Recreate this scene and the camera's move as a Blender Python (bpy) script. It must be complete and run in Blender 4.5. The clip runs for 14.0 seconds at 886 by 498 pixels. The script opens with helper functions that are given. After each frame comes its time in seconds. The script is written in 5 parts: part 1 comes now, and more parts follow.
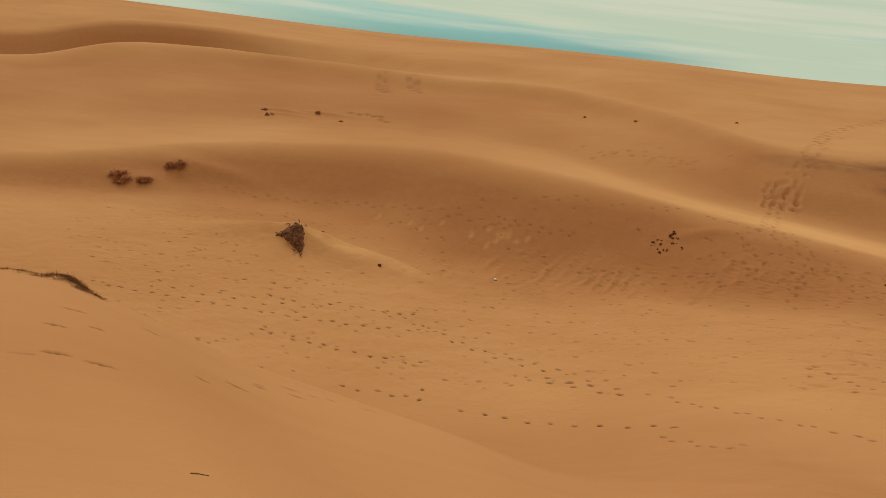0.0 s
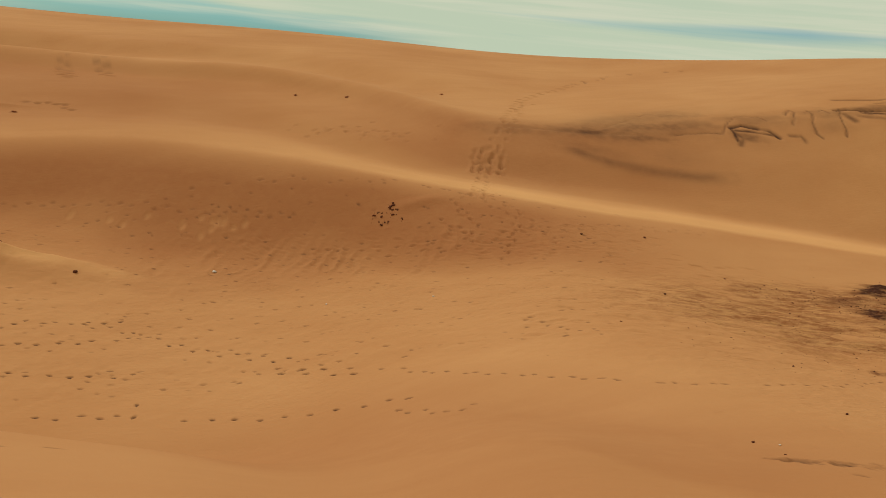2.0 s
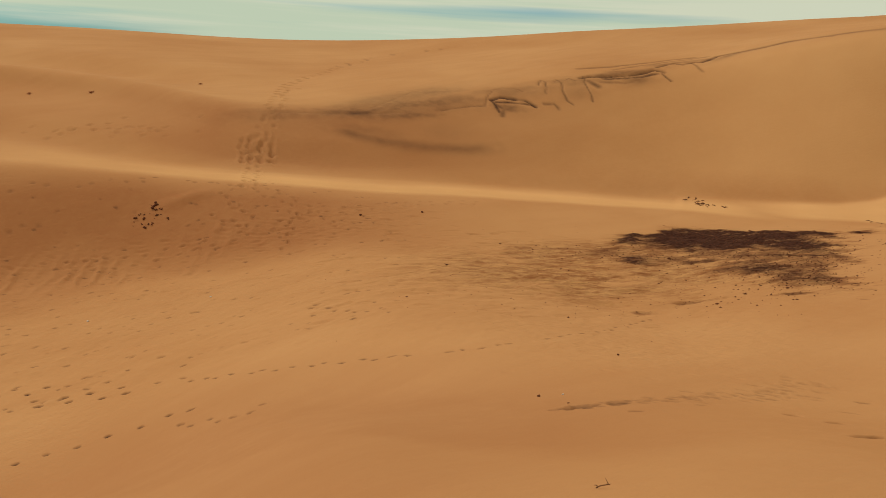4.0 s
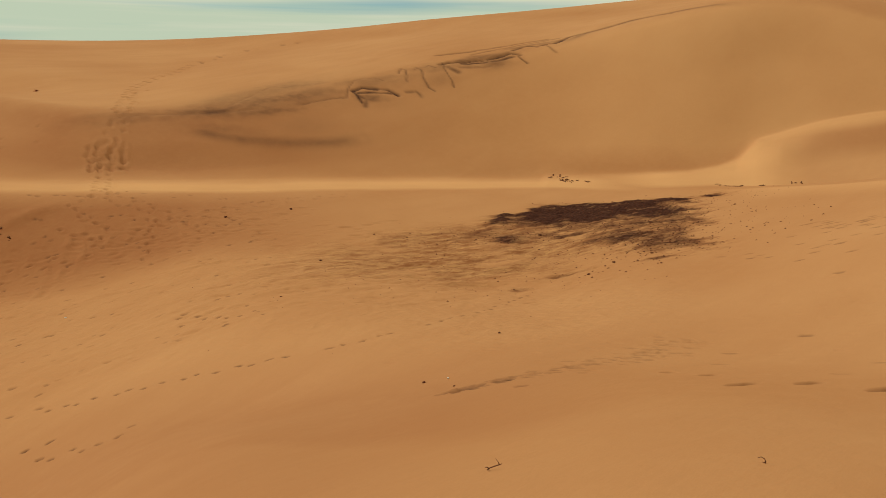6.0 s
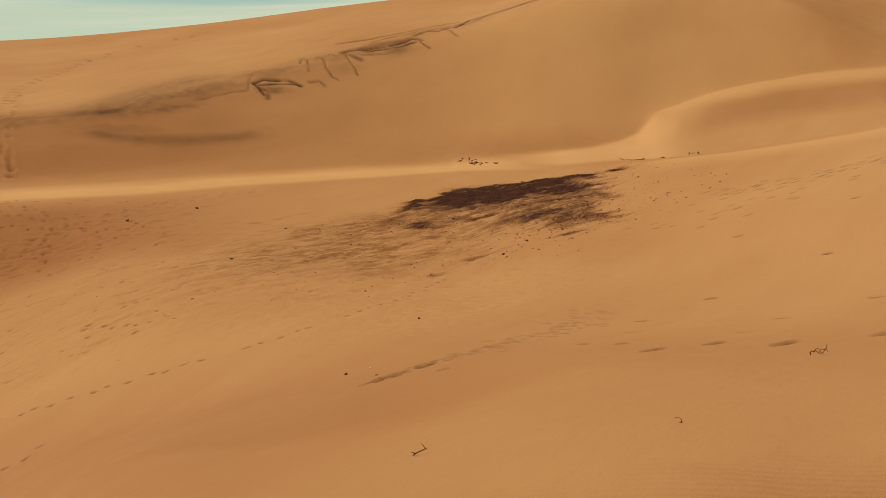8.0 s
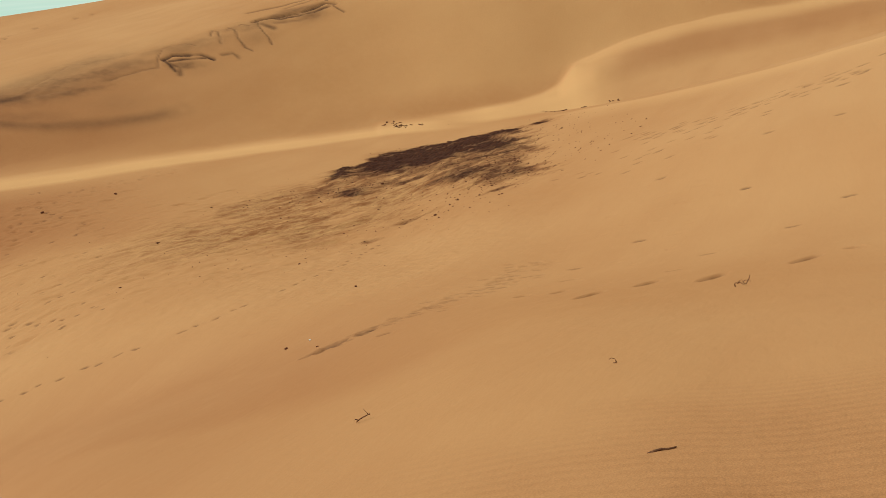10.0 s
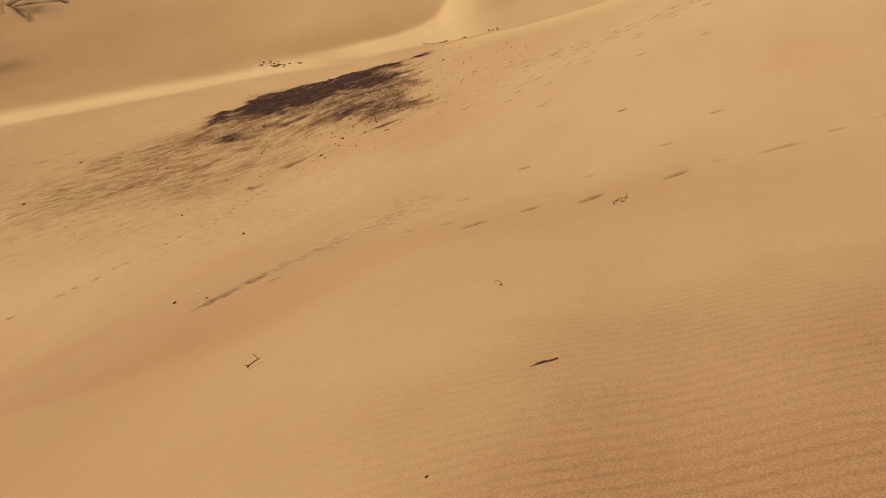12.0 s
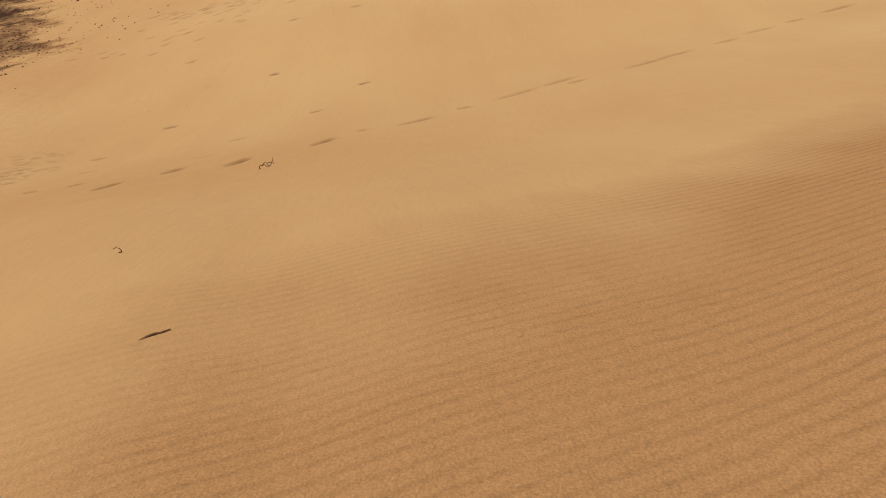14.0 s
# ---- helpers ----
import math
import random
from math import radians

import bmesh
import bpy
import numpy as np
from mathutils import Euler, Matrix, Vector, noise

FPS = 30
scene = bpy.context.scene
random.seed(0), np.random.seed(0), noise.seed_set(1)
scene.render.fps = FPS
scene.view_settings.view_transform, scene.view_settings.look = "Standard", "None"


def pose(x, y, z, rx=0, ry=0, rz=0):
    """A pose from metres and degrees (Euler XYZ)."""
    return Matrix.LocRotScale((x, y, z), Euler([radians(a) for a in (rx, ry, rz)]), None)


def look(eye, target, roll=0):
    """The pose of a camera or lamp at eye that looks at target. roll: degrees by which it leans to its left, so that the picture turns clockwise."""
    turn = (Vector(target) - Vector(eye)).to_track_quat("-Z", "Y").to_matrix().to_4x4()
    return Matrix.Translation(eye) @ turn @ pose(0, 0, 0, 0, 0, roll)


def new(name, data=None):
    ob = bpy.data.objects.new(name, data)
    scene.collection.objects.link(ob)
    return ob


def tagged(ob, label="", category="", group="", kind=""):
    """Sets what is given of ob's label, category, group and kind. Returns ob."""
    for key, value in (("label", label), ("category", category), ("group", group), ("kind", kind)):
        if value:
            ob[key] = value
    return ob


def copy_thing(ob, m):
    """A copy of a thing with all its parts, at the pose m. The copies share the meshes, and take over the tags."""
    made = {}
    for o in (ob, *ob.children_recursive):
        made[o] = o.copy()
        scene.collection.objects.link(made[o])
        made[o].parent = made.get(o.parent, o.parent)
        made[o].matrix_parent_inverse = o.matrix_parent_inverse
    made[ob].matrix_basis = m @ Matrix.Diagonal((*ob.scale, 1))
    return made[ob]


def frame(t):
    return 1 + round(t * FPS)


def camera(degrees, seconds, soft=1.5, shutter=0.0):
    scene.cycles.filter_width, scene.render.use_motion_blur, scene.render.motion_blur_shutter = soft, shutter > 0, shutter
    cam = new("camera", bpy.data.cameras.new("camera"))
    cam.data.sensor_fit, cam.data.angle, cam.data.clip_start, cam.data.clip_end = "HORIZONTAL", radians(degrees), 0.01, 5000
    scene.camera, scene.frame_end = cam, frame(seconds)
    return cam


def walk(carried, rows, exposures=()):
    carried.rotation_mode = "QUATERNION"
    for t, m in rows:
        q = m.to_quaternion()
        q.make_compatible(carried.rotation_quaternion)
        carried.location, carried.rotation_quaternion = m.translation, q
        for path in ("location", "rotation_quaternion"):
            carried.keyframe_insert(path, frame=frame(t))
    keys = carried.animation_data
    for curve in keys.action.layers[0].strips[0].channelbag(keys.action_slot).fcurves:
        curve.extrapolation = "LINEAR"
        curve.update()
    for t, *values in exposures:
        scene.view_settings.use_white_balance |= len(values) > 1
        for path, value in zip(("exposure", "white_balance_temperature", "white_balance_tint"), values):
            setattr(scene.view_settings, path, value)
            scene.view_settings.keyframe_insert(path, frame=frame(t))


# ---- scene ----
# ---- camera: someone standing high on a dune turns to the right; the small drift is fitted to the view ----
cam = camera(60.4, 14.0, soft=0.6)
ROWS = [
    (0.0, -0.279, -0.447, 11.954, 75.53, -7.50, 1.80),
    (0.5, -0.129, -0.139, 11.994, 75.63, -7.13, -3.29),
    (1.0, 0.010, 0.197, 11.773, 76.20, -6.98, -8.61),
    (1.5, 0.137, 0.398, 11.775, 76.42, -6.54, -14.12),
    (2.0, 0.363, 0.609, 11.683, 76.70, -6.18, -19.20),
    (2.5, 0.509, 0.739, 11.624, 76.86, -5.59, -24.13),
    (3.0, 0.682, 0.859, 11.544, 77.03, -4.92, -28.56),
    (3.5, 0.852, 0.979, 11.447, 77.19, -4.18, -32.59),
    (4.0, 0.959, 1.064, 11.447, 77.12, -3.42, -36.17),
    (6.5, 1.313, 1.328, 11.219, 76.82, -0.11, -48.26),
    (7.0, 1.305, 1.326, 11.222, 76.59, 0.33, -50.08),
    (7.5, 1.326, 1.333, 11.210, 76.31, 0.92, -51.77),
    (8.0, 1.352, 1.335, 11.205, 75.96, 1.61, -53.41),
    (10.5, 1.409, 1.310, 11.167, 71.67, 5.62, -61.18),
    (11.0, 1.408, 1.297, 11.157, 70.26, 6.17, -63.08),
    (11.5, 1.439, 1.285, 11.140, 68.73, 6.49, -65.43),
    (12.0, 1.464, 1.271, 11.120, 67.33, 6.26, -68.43),
    (12.5, 1.487, 1.250, 11.105, 66.08, 5.37, -72.39),
    (13.0, 1.509, 1.219, 11.094, 65.02, 3.61, -77.49),
    (13.5, 1.500, 1.153, 11.112, 64.26, 0.67, -83.73),
    (14.0, 1.562, 1.122, 11.081, 64.29, -4.01, -91.45),
]
walk(cam, [(t, pose(x, y, z, rx, ry, rz)) for t, x, y, z, rx, ry, rz in ROWS],
     exposures=[(0.0, -0.54, 6500, 9), (4.0, -0.52, 6500, 9), (8.0, -0.46, 6500, 9), (10.5, -0.2, 5330, -3), (14.0, -0.04, 5050, -7)])

# ---- light: a sun veiled by thin streaked cloud, ahead ----
SUN_BEARING, SUN_HEIGHT = 331.0, 51.0
world = bpy.data.worlds.new("world")
scene.world = world
world.use_nodes = True
wn, wl = world.node_tree.nodes, world.node_tree.links
wn.clear()
w_out = wn.new("ShaderNodeOutputWorld")
w_bg = wn.new("ShaderNodeBackground")
w_sky = wn.new("ShaderNodeTexSky")
w_sky.sky_type = "NISHITA"
w_sky.sun_disc = False
w_sky.sun_elevation = radians(SUN_HEIGHT)
w_sky.sun_rotation = radians(SUN_BEARING)
w_sky.dust_density = 1.5
w_scale = wn.new("ShaderNodeVectorMath")
w_scale.operation = "SCALE"
w_scale.inputs["Scale"].default_value = 0.10
wl.new(w_sky.outputs["Color"], w_scale.inputs[0])
w_tint = wn.new("ShaderNodeMix")
w_tint.data_type, w_tint.blend_type = "RGBA", "MULTIPLY"
w_tint.inputs[0].default_value = 1.0
w_tint.inputs[7].default_value = (0.42, 1.02, 1.28, 1)
wl.new(w_scale.outputs[0], w_tint.inputs[6])
# streaks of cloud, drawn out along the horizon and slanting a little
w_co = wn.new("ShaderNodeTexCoord")
w_map = wn.new("ShaderNodeMapping")
w_map.inputs["Rotation"].default_value = (radians(3), radians(-4), radians(20))
w_map.inputs["Scale"].default_value = (1.1, 1.1, 26.0)
wl.new(w_co.outputs["Generated"], w_map.inputs["Vector"])
w_noise = wn.new("ShaderNodeTexNoise")
w_noise.inputs["Scale"].default_value = 1.15
w_noise.inputs["Detail"].default_value = 5.0
w_noise.inputs["Roughness"].default_value = 0.45
w_noise.inputs["Distortion"].default_value = 0.35
wl.new(w_map.outputs["Vector"], w_noise.inputs["Vector"])
w_ramp = wn.new("ShaderNodeValToRGB")
w_ramp.color_ramp.elements[0].position, w_ramp.color_ramp.elements[1].position = 0.20, 0.44
wl.new(w_noise.outputs["Fac"], w_ramp.inputs["Fac"])
w_mix = wn.new("ShaderNodeMix")
w_mix.data_type = "RGBA"
# a clear strip low in the north and west
w_sep = wn.new("ShaderNodeSeparateXYZ")
wl.new(w_co.outputs["Generated"], w_sep.inputs["Vector"])


def sky_range(socket, lo, hi):
    r = wn.new("ShaderNodeMapRange")
    r.interpolation_type = "SMOOTHSTEP"
    for slot, v in (("From Min", lo), ("From Max", hi), ("To Min", 1.0), ("To Max", 0.0)):
        r.inputs[slot].default_value = v
    wl.new(socket, r.inputs["Value"])
    return r.outputs["Result"]


def sky_math(kind, a, b):
    m = wn.new("ShaderNodeMath")
    m.operation = kind
    for slot, v in ((0, a), (1, b)):
        if isinstance(v, bpy.types.NodeSocket):
            wl.new(v, m.inputs[slot])
        else:
            m.inputs[slot].default_value = v
    return m.outputs[0]


w_wisp = wn.new("ShaderNodeTexNoise")
w_wisp.inputs["Scale"].default_value, w_wisp.inputs["Detail"].default_value = 2.6, 4.0
wl.new(w_map.outputs["Vector"], w_wisp.inputs["Vector"])
w_rise = sky_math("ADD", w_sep.outputs["Z"], sky_math("MULTIPLY", sky_math("SUBTRACT", w_wisp.outputs["Fac"], 0.5), 0.045))
w_clear = sky_math("MULTIPLY", sky_range(w_rise, 0.028, 0.05),
                   sky_math("MULTIPLY", sky_range(w_sep.outputs["X"], 0.18, 0.36), sky_math("SUBTRACT", 1.0, sky_range(w_sep.outputs["X"], -0.45, -0.05))))
w_cover = sky_math("MULTIPLY", w_ramp.outputs["Color"], sky_math("SUBTRACT", 1.0, sky_math("MULTIPLY", w_clear, 0.86)))
wl.new(w_cover, w_mix.inputs[0])
# the veil is made warmer high up, out of view, to warm the shaded sand
w_veil = wn.new("ShaderNodeMix")
w_veil.data_type = "RGBA"
w_veil.inputs[6].default_value, w_veil.inputs[7].default_value = (0.86, 0.70, 0.52, 1), (0.88, 0.92, 0.70, 1)
wl.new(sky_range(w_sep.outputs["Z"], 0.12, 0.5), w_veil.inputs[0])
# thicker and thinner bands in the veil
w_band = wn.new("ShaderNodeMix")
w_band.data_type, w_band.blend_type = "RGBA", "MULTIPLY"
w_band.inputs[7].default_value = (0.84, 0.93, 0.91, 1)
wl.new(sky_range(w_wisp.outputs["Fac"], 0.36, 0.62), w_band.inputs[0])
wl.new(w_veil.outputs[2], w_band.inputs[6])
wl.new(w_band.outputs[2], w_mix.inputs[7])
wl.new(w_tint.outputs[2], w_mix.inputs[6])
wl.new(w_mix.outputs[2], w_bg.inputs["Color"])
wl.new(w_bg.outputs["Background"], w_out.inputs["Surface"])

sun_data = bpy.data.lights.new("sun", "SUN")
sun_data.energy, sun_data.angle, sun_data.color = 2.5, radians(20), (1.0, 0.94, 0.86)
sun = new("sun", sun_data)
b, e = radians(SUN_BEARING), radians(SUN_HEIGHT)
sun.matrix_world = look((0, 0, 60), Vector((0, 0, 60)) - Vector((math.sin(b) * math.cos(e), math.cos(b) * math.cos(e), math.sin(e))))

# ---- the lie of the dunes: lines of brow, foot, crest and edge, by bearing, distance and height from the standing place, shaped to fit the camera's view ----
STAND = (1.0, 1.0)
BEARINGS = np.array([-40, -31, -25, -18, -10, -2, 6, 14, 22, 30, 38, 46, 54, 61, 66, 69, 72, 78, 84, 92, 110, 128], float)


def line(dist, height):
    return np.array(dist, float), np.array(height, float)


LINES = [
    line([0] * 22,
         [10.1] * 22),
    line([4] * 22,
         [9, 8.65, 8.45, 8.25, 8.2, 8.2, 8.25, 8.35, 8.55, 8.75, 8.9, 9, 9.1, 9.2, 9.25, 9.28, 9.3, 9.3, 9.4, 9.5, 9.7, 10]),
    # brow of the near dune
    line([16.8, 16.6, 16, 15.6, 14.7, 14.3, 13.4, 13.2, 11.7, 10.3, 9, 8.3, 8, 8, 8, 8.3, 8.6, 9, 9.4, 10, 10, 10],
         [6.62, 5.95, 5.0, 4.32, 4.02, 3.68, 3.62, 3.95, 5.32, 6.4, 6.9, 7.37, 7.73, 7.95, 8.05, 8, 7.96, 7.9, 7.99, 8.1, 9, 9.8]),
    # its foot in the valley
    line([23.5, 22.6, 21.4, 20.4, 19.2, 18.5, 18.3, 18.6, 18.1, 16.8, 15.3, 14, 14, 15.8, 17, 17.2, 17.5, 18, 18, 18, 18, 18],
         [2.3, 2.1, 1.8, 1.5, 1.38, 1.3, 1.5, 2.4, 3.5, 4.24, 5.1, 5.7, 6, 5.77, 5.6, 5.78, 5.95, 6.3, 6.69, 7.2, 8.6, 9.9]),
    # far side of the valley floor
    line([42.5, 42, 41, 40.5, 39, 35, 33.5, 32.5, 30.5, 30, 29.5, 29, 28, 29.5, 33, 31, 29, 25, 24, 22, 24, 24],
         [2.5, 2.4, 2.3, 2.6, 2.25, 2, 1.9, 2.4, 3.1, 4.1, 4.3, 4.1, 4, 4.8, 4.9, 5.4, 5.9, 6.9, 7.6, 8, 9.3, 10.3]),
    # crest of the low ridge across the valley, and of the near dune's own shoulder
    line([45.9, 45.8, 46.2, 46.7, 46.5, 44.5, 42.1, 40, 38.6, 38.5, 39.9, 42, 44.5, 45, 45.5, 44.2, 43, 40.3, 37.2, 34, 28, 28],
         [3.2, 3.6, 4.15, 4.78, 5.3, 5.9, 5.85, 5.72, 5.7, 5.48, 5.28, 5, 4.8, 4.7, 4.87, 5.42, 5.83, 6.88, 8.07, 9.5, 10.2, 10.8]),
    # hollow behind it
    line([58, 58, 57, 57, 57, 55, 51, 46, 43, 43.5, 45, 47, 49, 50.5, 51.5, 52.5, 55, 59, 62, 66, 60, 40],
         [3.9, 4.05, 4.3, 4.8, 5.3, 5.8, 5.9, 5.6, 5.55, 5.4, 5.2, 4.92, 4.7, 4.6, 4.4, 4.2, 4.3, 4.8, 5.8, 8.2, 9.2, 10]),
    # foot of the slip face
    line([68, 68, 67, 66, 65, 62, 56, 49, 45, 45.2, 46.8, 49, 51, 52, 54, 57, 60.5, 66, 69, 76, 78, 75],
         [4.4, 4.5, 5.4, 6, 6.4, 6.9, 6.9, 6.5, 5.9, 5.7, 5.7, 5.7, 5.6, 5.5, 5.4, 6.2, 7.3, 8.5, 8.6, 9.5, 11, 12]),
    line([78, 78, 79, 79, 77, 72, 66, 57, 47.6, 48, 51, 54, 57, 59, 62, 65.5, 68, 70.5, 72, 79, 85, 85],
         [4.6, 4.7, 6.4, 6.9, 7.2, 7.4, 8.1, 8.1, 7.3, 7.3, 8, 8.7, 9.3, 10.2, 10.9, 11.7, 12.2, 11.4, 9.6, 9.9, 12, 13]),
    # upper edge of the slip face
    line([85, 84.6, 84.4, 83, 81, 75.6, 69, 60, 51.5, 52, 56, 59.5, 64, 67.5, 72, 74.5, 76, 75.5, 76, 84, 105, 105],
         [4.9, 5.34, 7.91, 8.41, 8.52, 8.81, 9.5, 9.3, 8.8, 9, 10.3, 11.85, 13.5, 15.7, 17.3, 17.8, 17.4, 14.6, 10.5, 10.6, 14, 15]),
    line([97, 97, 97, 97, 95, 85, 80, 69, 60, 64, 67, 69, 75, 80, 84, 90, 93, 93, 95, 100, 120, 120],
         [2.6, 3, 4.6, 5.6, 7, 8.5, 9.2, 9.2, 9.3, 10.8, 12.2, 13.7, 15.3, 17.3, 18.6, 20, 20, 17.6, 14.2, 13, 16, 17]),
    line([105, 104, 104, 104, 102, 91, 87, 76, 70, 84, 81, 80, 84, 89, 93, 100, 108, 112, 115, 125, 140, 140],
         [6.1, 6.5, 9.4, 9.9, 9.6, 10.1, 10.7, 10.8, 10.6, 12.6, 13.8, 15.3, 16.8, 18.5, 19.7, 21.6, 22.8, 22, 19.5, 18, 18, 18]),
    # skyline
    line([164, 164, 164, 163, 161, 160, 152, 141, 125, 110, 99, 92, 94, 99, 103, 111, 120, 150, 165, 172, 170, 170],
         [11.2, 11.3, 11.4, 11.6, 11.9, 12.5, 13.4, 14.2, 14.7, 15.4, 16.2, 17.3, 18.6, 20.1, 21.1, 23, 25, 25.5, 24, 24, 23, 23]),
    line([300] * 22,
         [-8] * 22),
    line([4900] * 22,
         [-40] * 22),
]


def glide(xs, ys, x):
    """Monotone cubic through (xs, ys) at x; ys may hold several columns."""
    xs, ys, x = np.asarray(xs, float), np.asarray(ys, float), np.asarray(x, float)
    h, d = np.diff(xs), np.diff(ys) / np.diff(xs)
    m = np.zeros_like(ys)
    m[0], m[-1] = d[0], d[-1]
    w1, w2 = 2 * h[1:] + h[:-1], h[1:] + 2 * h[:-1]
    ok = d[:-1] * d[1:] > 0
    safe = np.where(ok, d[:-1], 1), np.where(ok, d[1:], 1)
    m[1:-1] = np.where(ok, (w1 + w2) / (w1 / safe[0] + w2 / safe[1]), 0)
    k = np.clip(np.searchsorted(xs, x) - 1, 0, len(h) - 1)
    t = np.clip((x - xs[k]) / h[k], 0, 1)
    return ((1 + 2 * t) * (1 - t) ** 2 * ys[k] + t * (1 - t) ** 2 * h[k] * m[k]
            + t * t * (3 - 2 * t) * ys[k + 1] + t * t * (t - 1) * h[k] * m[k + 1])


# columns of bearing (fine where the walk looks), rows of distance
cols = np.concatenate([np.arange(-42, 130, 0.125), np.arange(130, 317.5, 3.0)])
radii = np.concatenate([[0.0, 0.3, 0.6, 0.9], np.geomspace(1.2, 6, 135), np.arange(6.055, 13, 0.062), np.arange(13.07, 18, 0.07), np.arange(18.05, 36, 0.058), np.arange(36.1, 44, 0.095), np.arange(44.1, 50, 0.17), np.arange(50.1, 68, 0.11), np.arange(68.1, 74, 0.2),
                        np.geomspace(74.5, 300, 110), np.geomspace(320, 4900, 16)])
ring = np.concatenate([BEARINGS - 360, BEARINGS, BEARINGS + 360])


def round_ring(values):
    """A line's values at every column of the sheet, softened over a few degrees."""
    fine = np.arange(-60, 321, 0.5)
    v = glide(ring, np.concatenate([values] * 3), fine)
    bell = np.exp(-0.5 * (np.arange(-16, 17) * 0.5 / 1.4) ** 2)
    v = np.convolve(np.pad(v, 16, "edge"), bell / bell.sum(), "valid")
    return np.interp(cols, fine, v)


line_r = np.array([round_ring(r) for r, _ in LINES])
line_z = np.array([round_ring(z) for _, z in LINES])
Z = np.empty((len(radii), len(cols)))
for j in range(len(cols)):
    Z[:, j] = glide(line_r[:, j], line_z[:, j], radii)
# the valley's west side and the dunes behind it, raised a little to fit the camera's view
west = np.where(cols < 130, np.clip((31 - cols) / 29, 0, 1), np.clip((cols - 150) / 130, 0, 1))
west = west * west * (3 - 2 * west)
Z += west[None, :] * 0.015 * np.clip(np.minimum(radii, 165) - 16, 0, None)[:, None] * np.clip((330 - radii) / 130, 0, 1)[:, None]
# soften the sheet across the bearings, more so close by, where a degree is narrow
fine = int(np.sum(cols < 130))
for reach, pick in ((3.0, radii < 14), (2.4, (radii >= 14) & (radii < 30)), (0.9, (radii >= 30) & (radii < 46)), (0.5, radii >= 46)):
    half = int(3 * reach / 0.125)
    bell = np.exp(-0.5 * (np.arange(-half, half + 1) * 0.125 / reach) ** 2)
    for i in np.flatnonzero(pick):
        Z[i, :fine] = np.convolve(np.pad(Z[i, :fine], half, "edge"), bell / bell.sum(), "valid")
# the bench under the slip face, which climbs into a spur and meets the face in a clear line
SPUR_BEARINGS = np.array([54, 58, 62, 64.2, 66.2, 67.4, 68.5, 70, 72.2, 75, 78, 82.6, 92, 110, 128], float)
SPUR = [
    line([40, 42, 43, 44, 44, 44, 44, 44, 45, 46, 46, 48, 55, 60, 60],
         [3.4, 3.6, 3.8, 3.9, 4, 4, 4, 4.1, 4.2, 4.4, 4.4, 5, 7, 9, 10]),
    line([45.5, 46.2, 47.5, 48.5, 49.3, 50, 51, 51.8, 53.5, 55.5, 57.5, 60, 70, 75, 75],
         [4.6, 4.72, 4.86, 4.92, 5, 5.1, 5.35, 5.6, 5.85, 6.15, 6.45, 6.9, 8.6, 10.2, 11]),
    line([47.5, 48.2, 49.5, 50.5, 51.8, 53.2, 54.8, 56, 58.5, 61, 64, 68, 76, 83, 83],
         [4.68, 4.78, 4.94, 5, 5.22, 5.5, 6.3, 6.95, 7.65, 8.2, 8.65, 9.1, 9.8, 10.8, 11.6]),
    line([49.3, 49.8, 51.1, 52, 53.7, 55.2, 57.5, 59, 61.5, 64, 67, 71.5, 80, 90, 90],
         [4.76, 4.86, 5.02, 5.09, 5.44, 5.86, 7.03, 7.4, 8.16, 8.72, 9.2, 9.62, 10.4, 11.5, 12]),
    line([70, 70, 71, 72, 74, 76, 79.5, 82, 85, 88, 91, 96, 104, 110, 110],
         [3, 3.1, 3.3, 3.5, 3.9, 4.2, 5.2, 5.6, 6.2, 6.6, 7, 7.4, 8.4, 9.5, 10]),
]
ON_SPUR = np.zeros_like(Z)
SPUR_RISE = np.zeros_like(Z)
reach = (radii > 40) & (radii < 95)
for j in np.flatnonzero((cols >= 54) & (cols <= 128)):
    rs = np.array([np.interp(cols[j], SPUR_BEARINGS, r) for r, _ in SPUR])
    zs = np.array([np.interp(cols[j], SPUR_BEARINGS, z) for _, z in SPUR])
    high = glide(rs, zs, radii[reach])
    low = Z[reach, j]
    ON_SPUR[reach, j] = np.clip((high - low) / 0.25 + 0.5, 0, 1)
    SPUR_RISE[reach, j] = np.clip((radii[reach] - rs[1]) / (rs[3] - rs[1]), 0, 1.2)
    Z[reach, j] = 0.5 * (high + low + np.sqrt((high - low) ** 2 + 0.04))
for i in np.flatnonzero(reach):
    for field in (Z, ON_SPUR, SPUR_RISE):
        field[i, :fine] = np.convolve(np.pad(field[i, :fine], 3, "edge"), np.array([1, 3, 5, 6, 5, 3, 1]) / 24, "valid")
SIN, COS = np.sin(np.radians(cols)), np.cos(np.radians(cols))
GX, GY = STAND[0] + radii[:, None] * SIN[None], STAND[1] + radii[:, None] * COS[None]


def ground_z(x, y):
    """Height of the sand at a place, read off the sheet."""
    dx, dy = x - STAND[0], y - STAND[1]
    r, a = math.hypot(dx, dy), math.degrees(math.atan2(dx, dy))
    a = a if a >= cols[0] else a + 360
    i, j = min(np.searchsorted(radii, r), len(radii) - 1), min(np.searchsorted(cols, a), len(cols) - 1)
    i, j = max(i, 1), max(j, 1)
    u, v = (r - radii[i - 1]) / (radii[i] - radii[i - 1]), (a - cols[j - 1]) / (cols[j] - cols[j - 1])
    return float((1 - u) * ((1 - v) * Z[i - 1, j - 1] + v * Z[i - 1, j]) + u * ((1 - v) * Z[i, j - 1] + v * Z[i, j]))

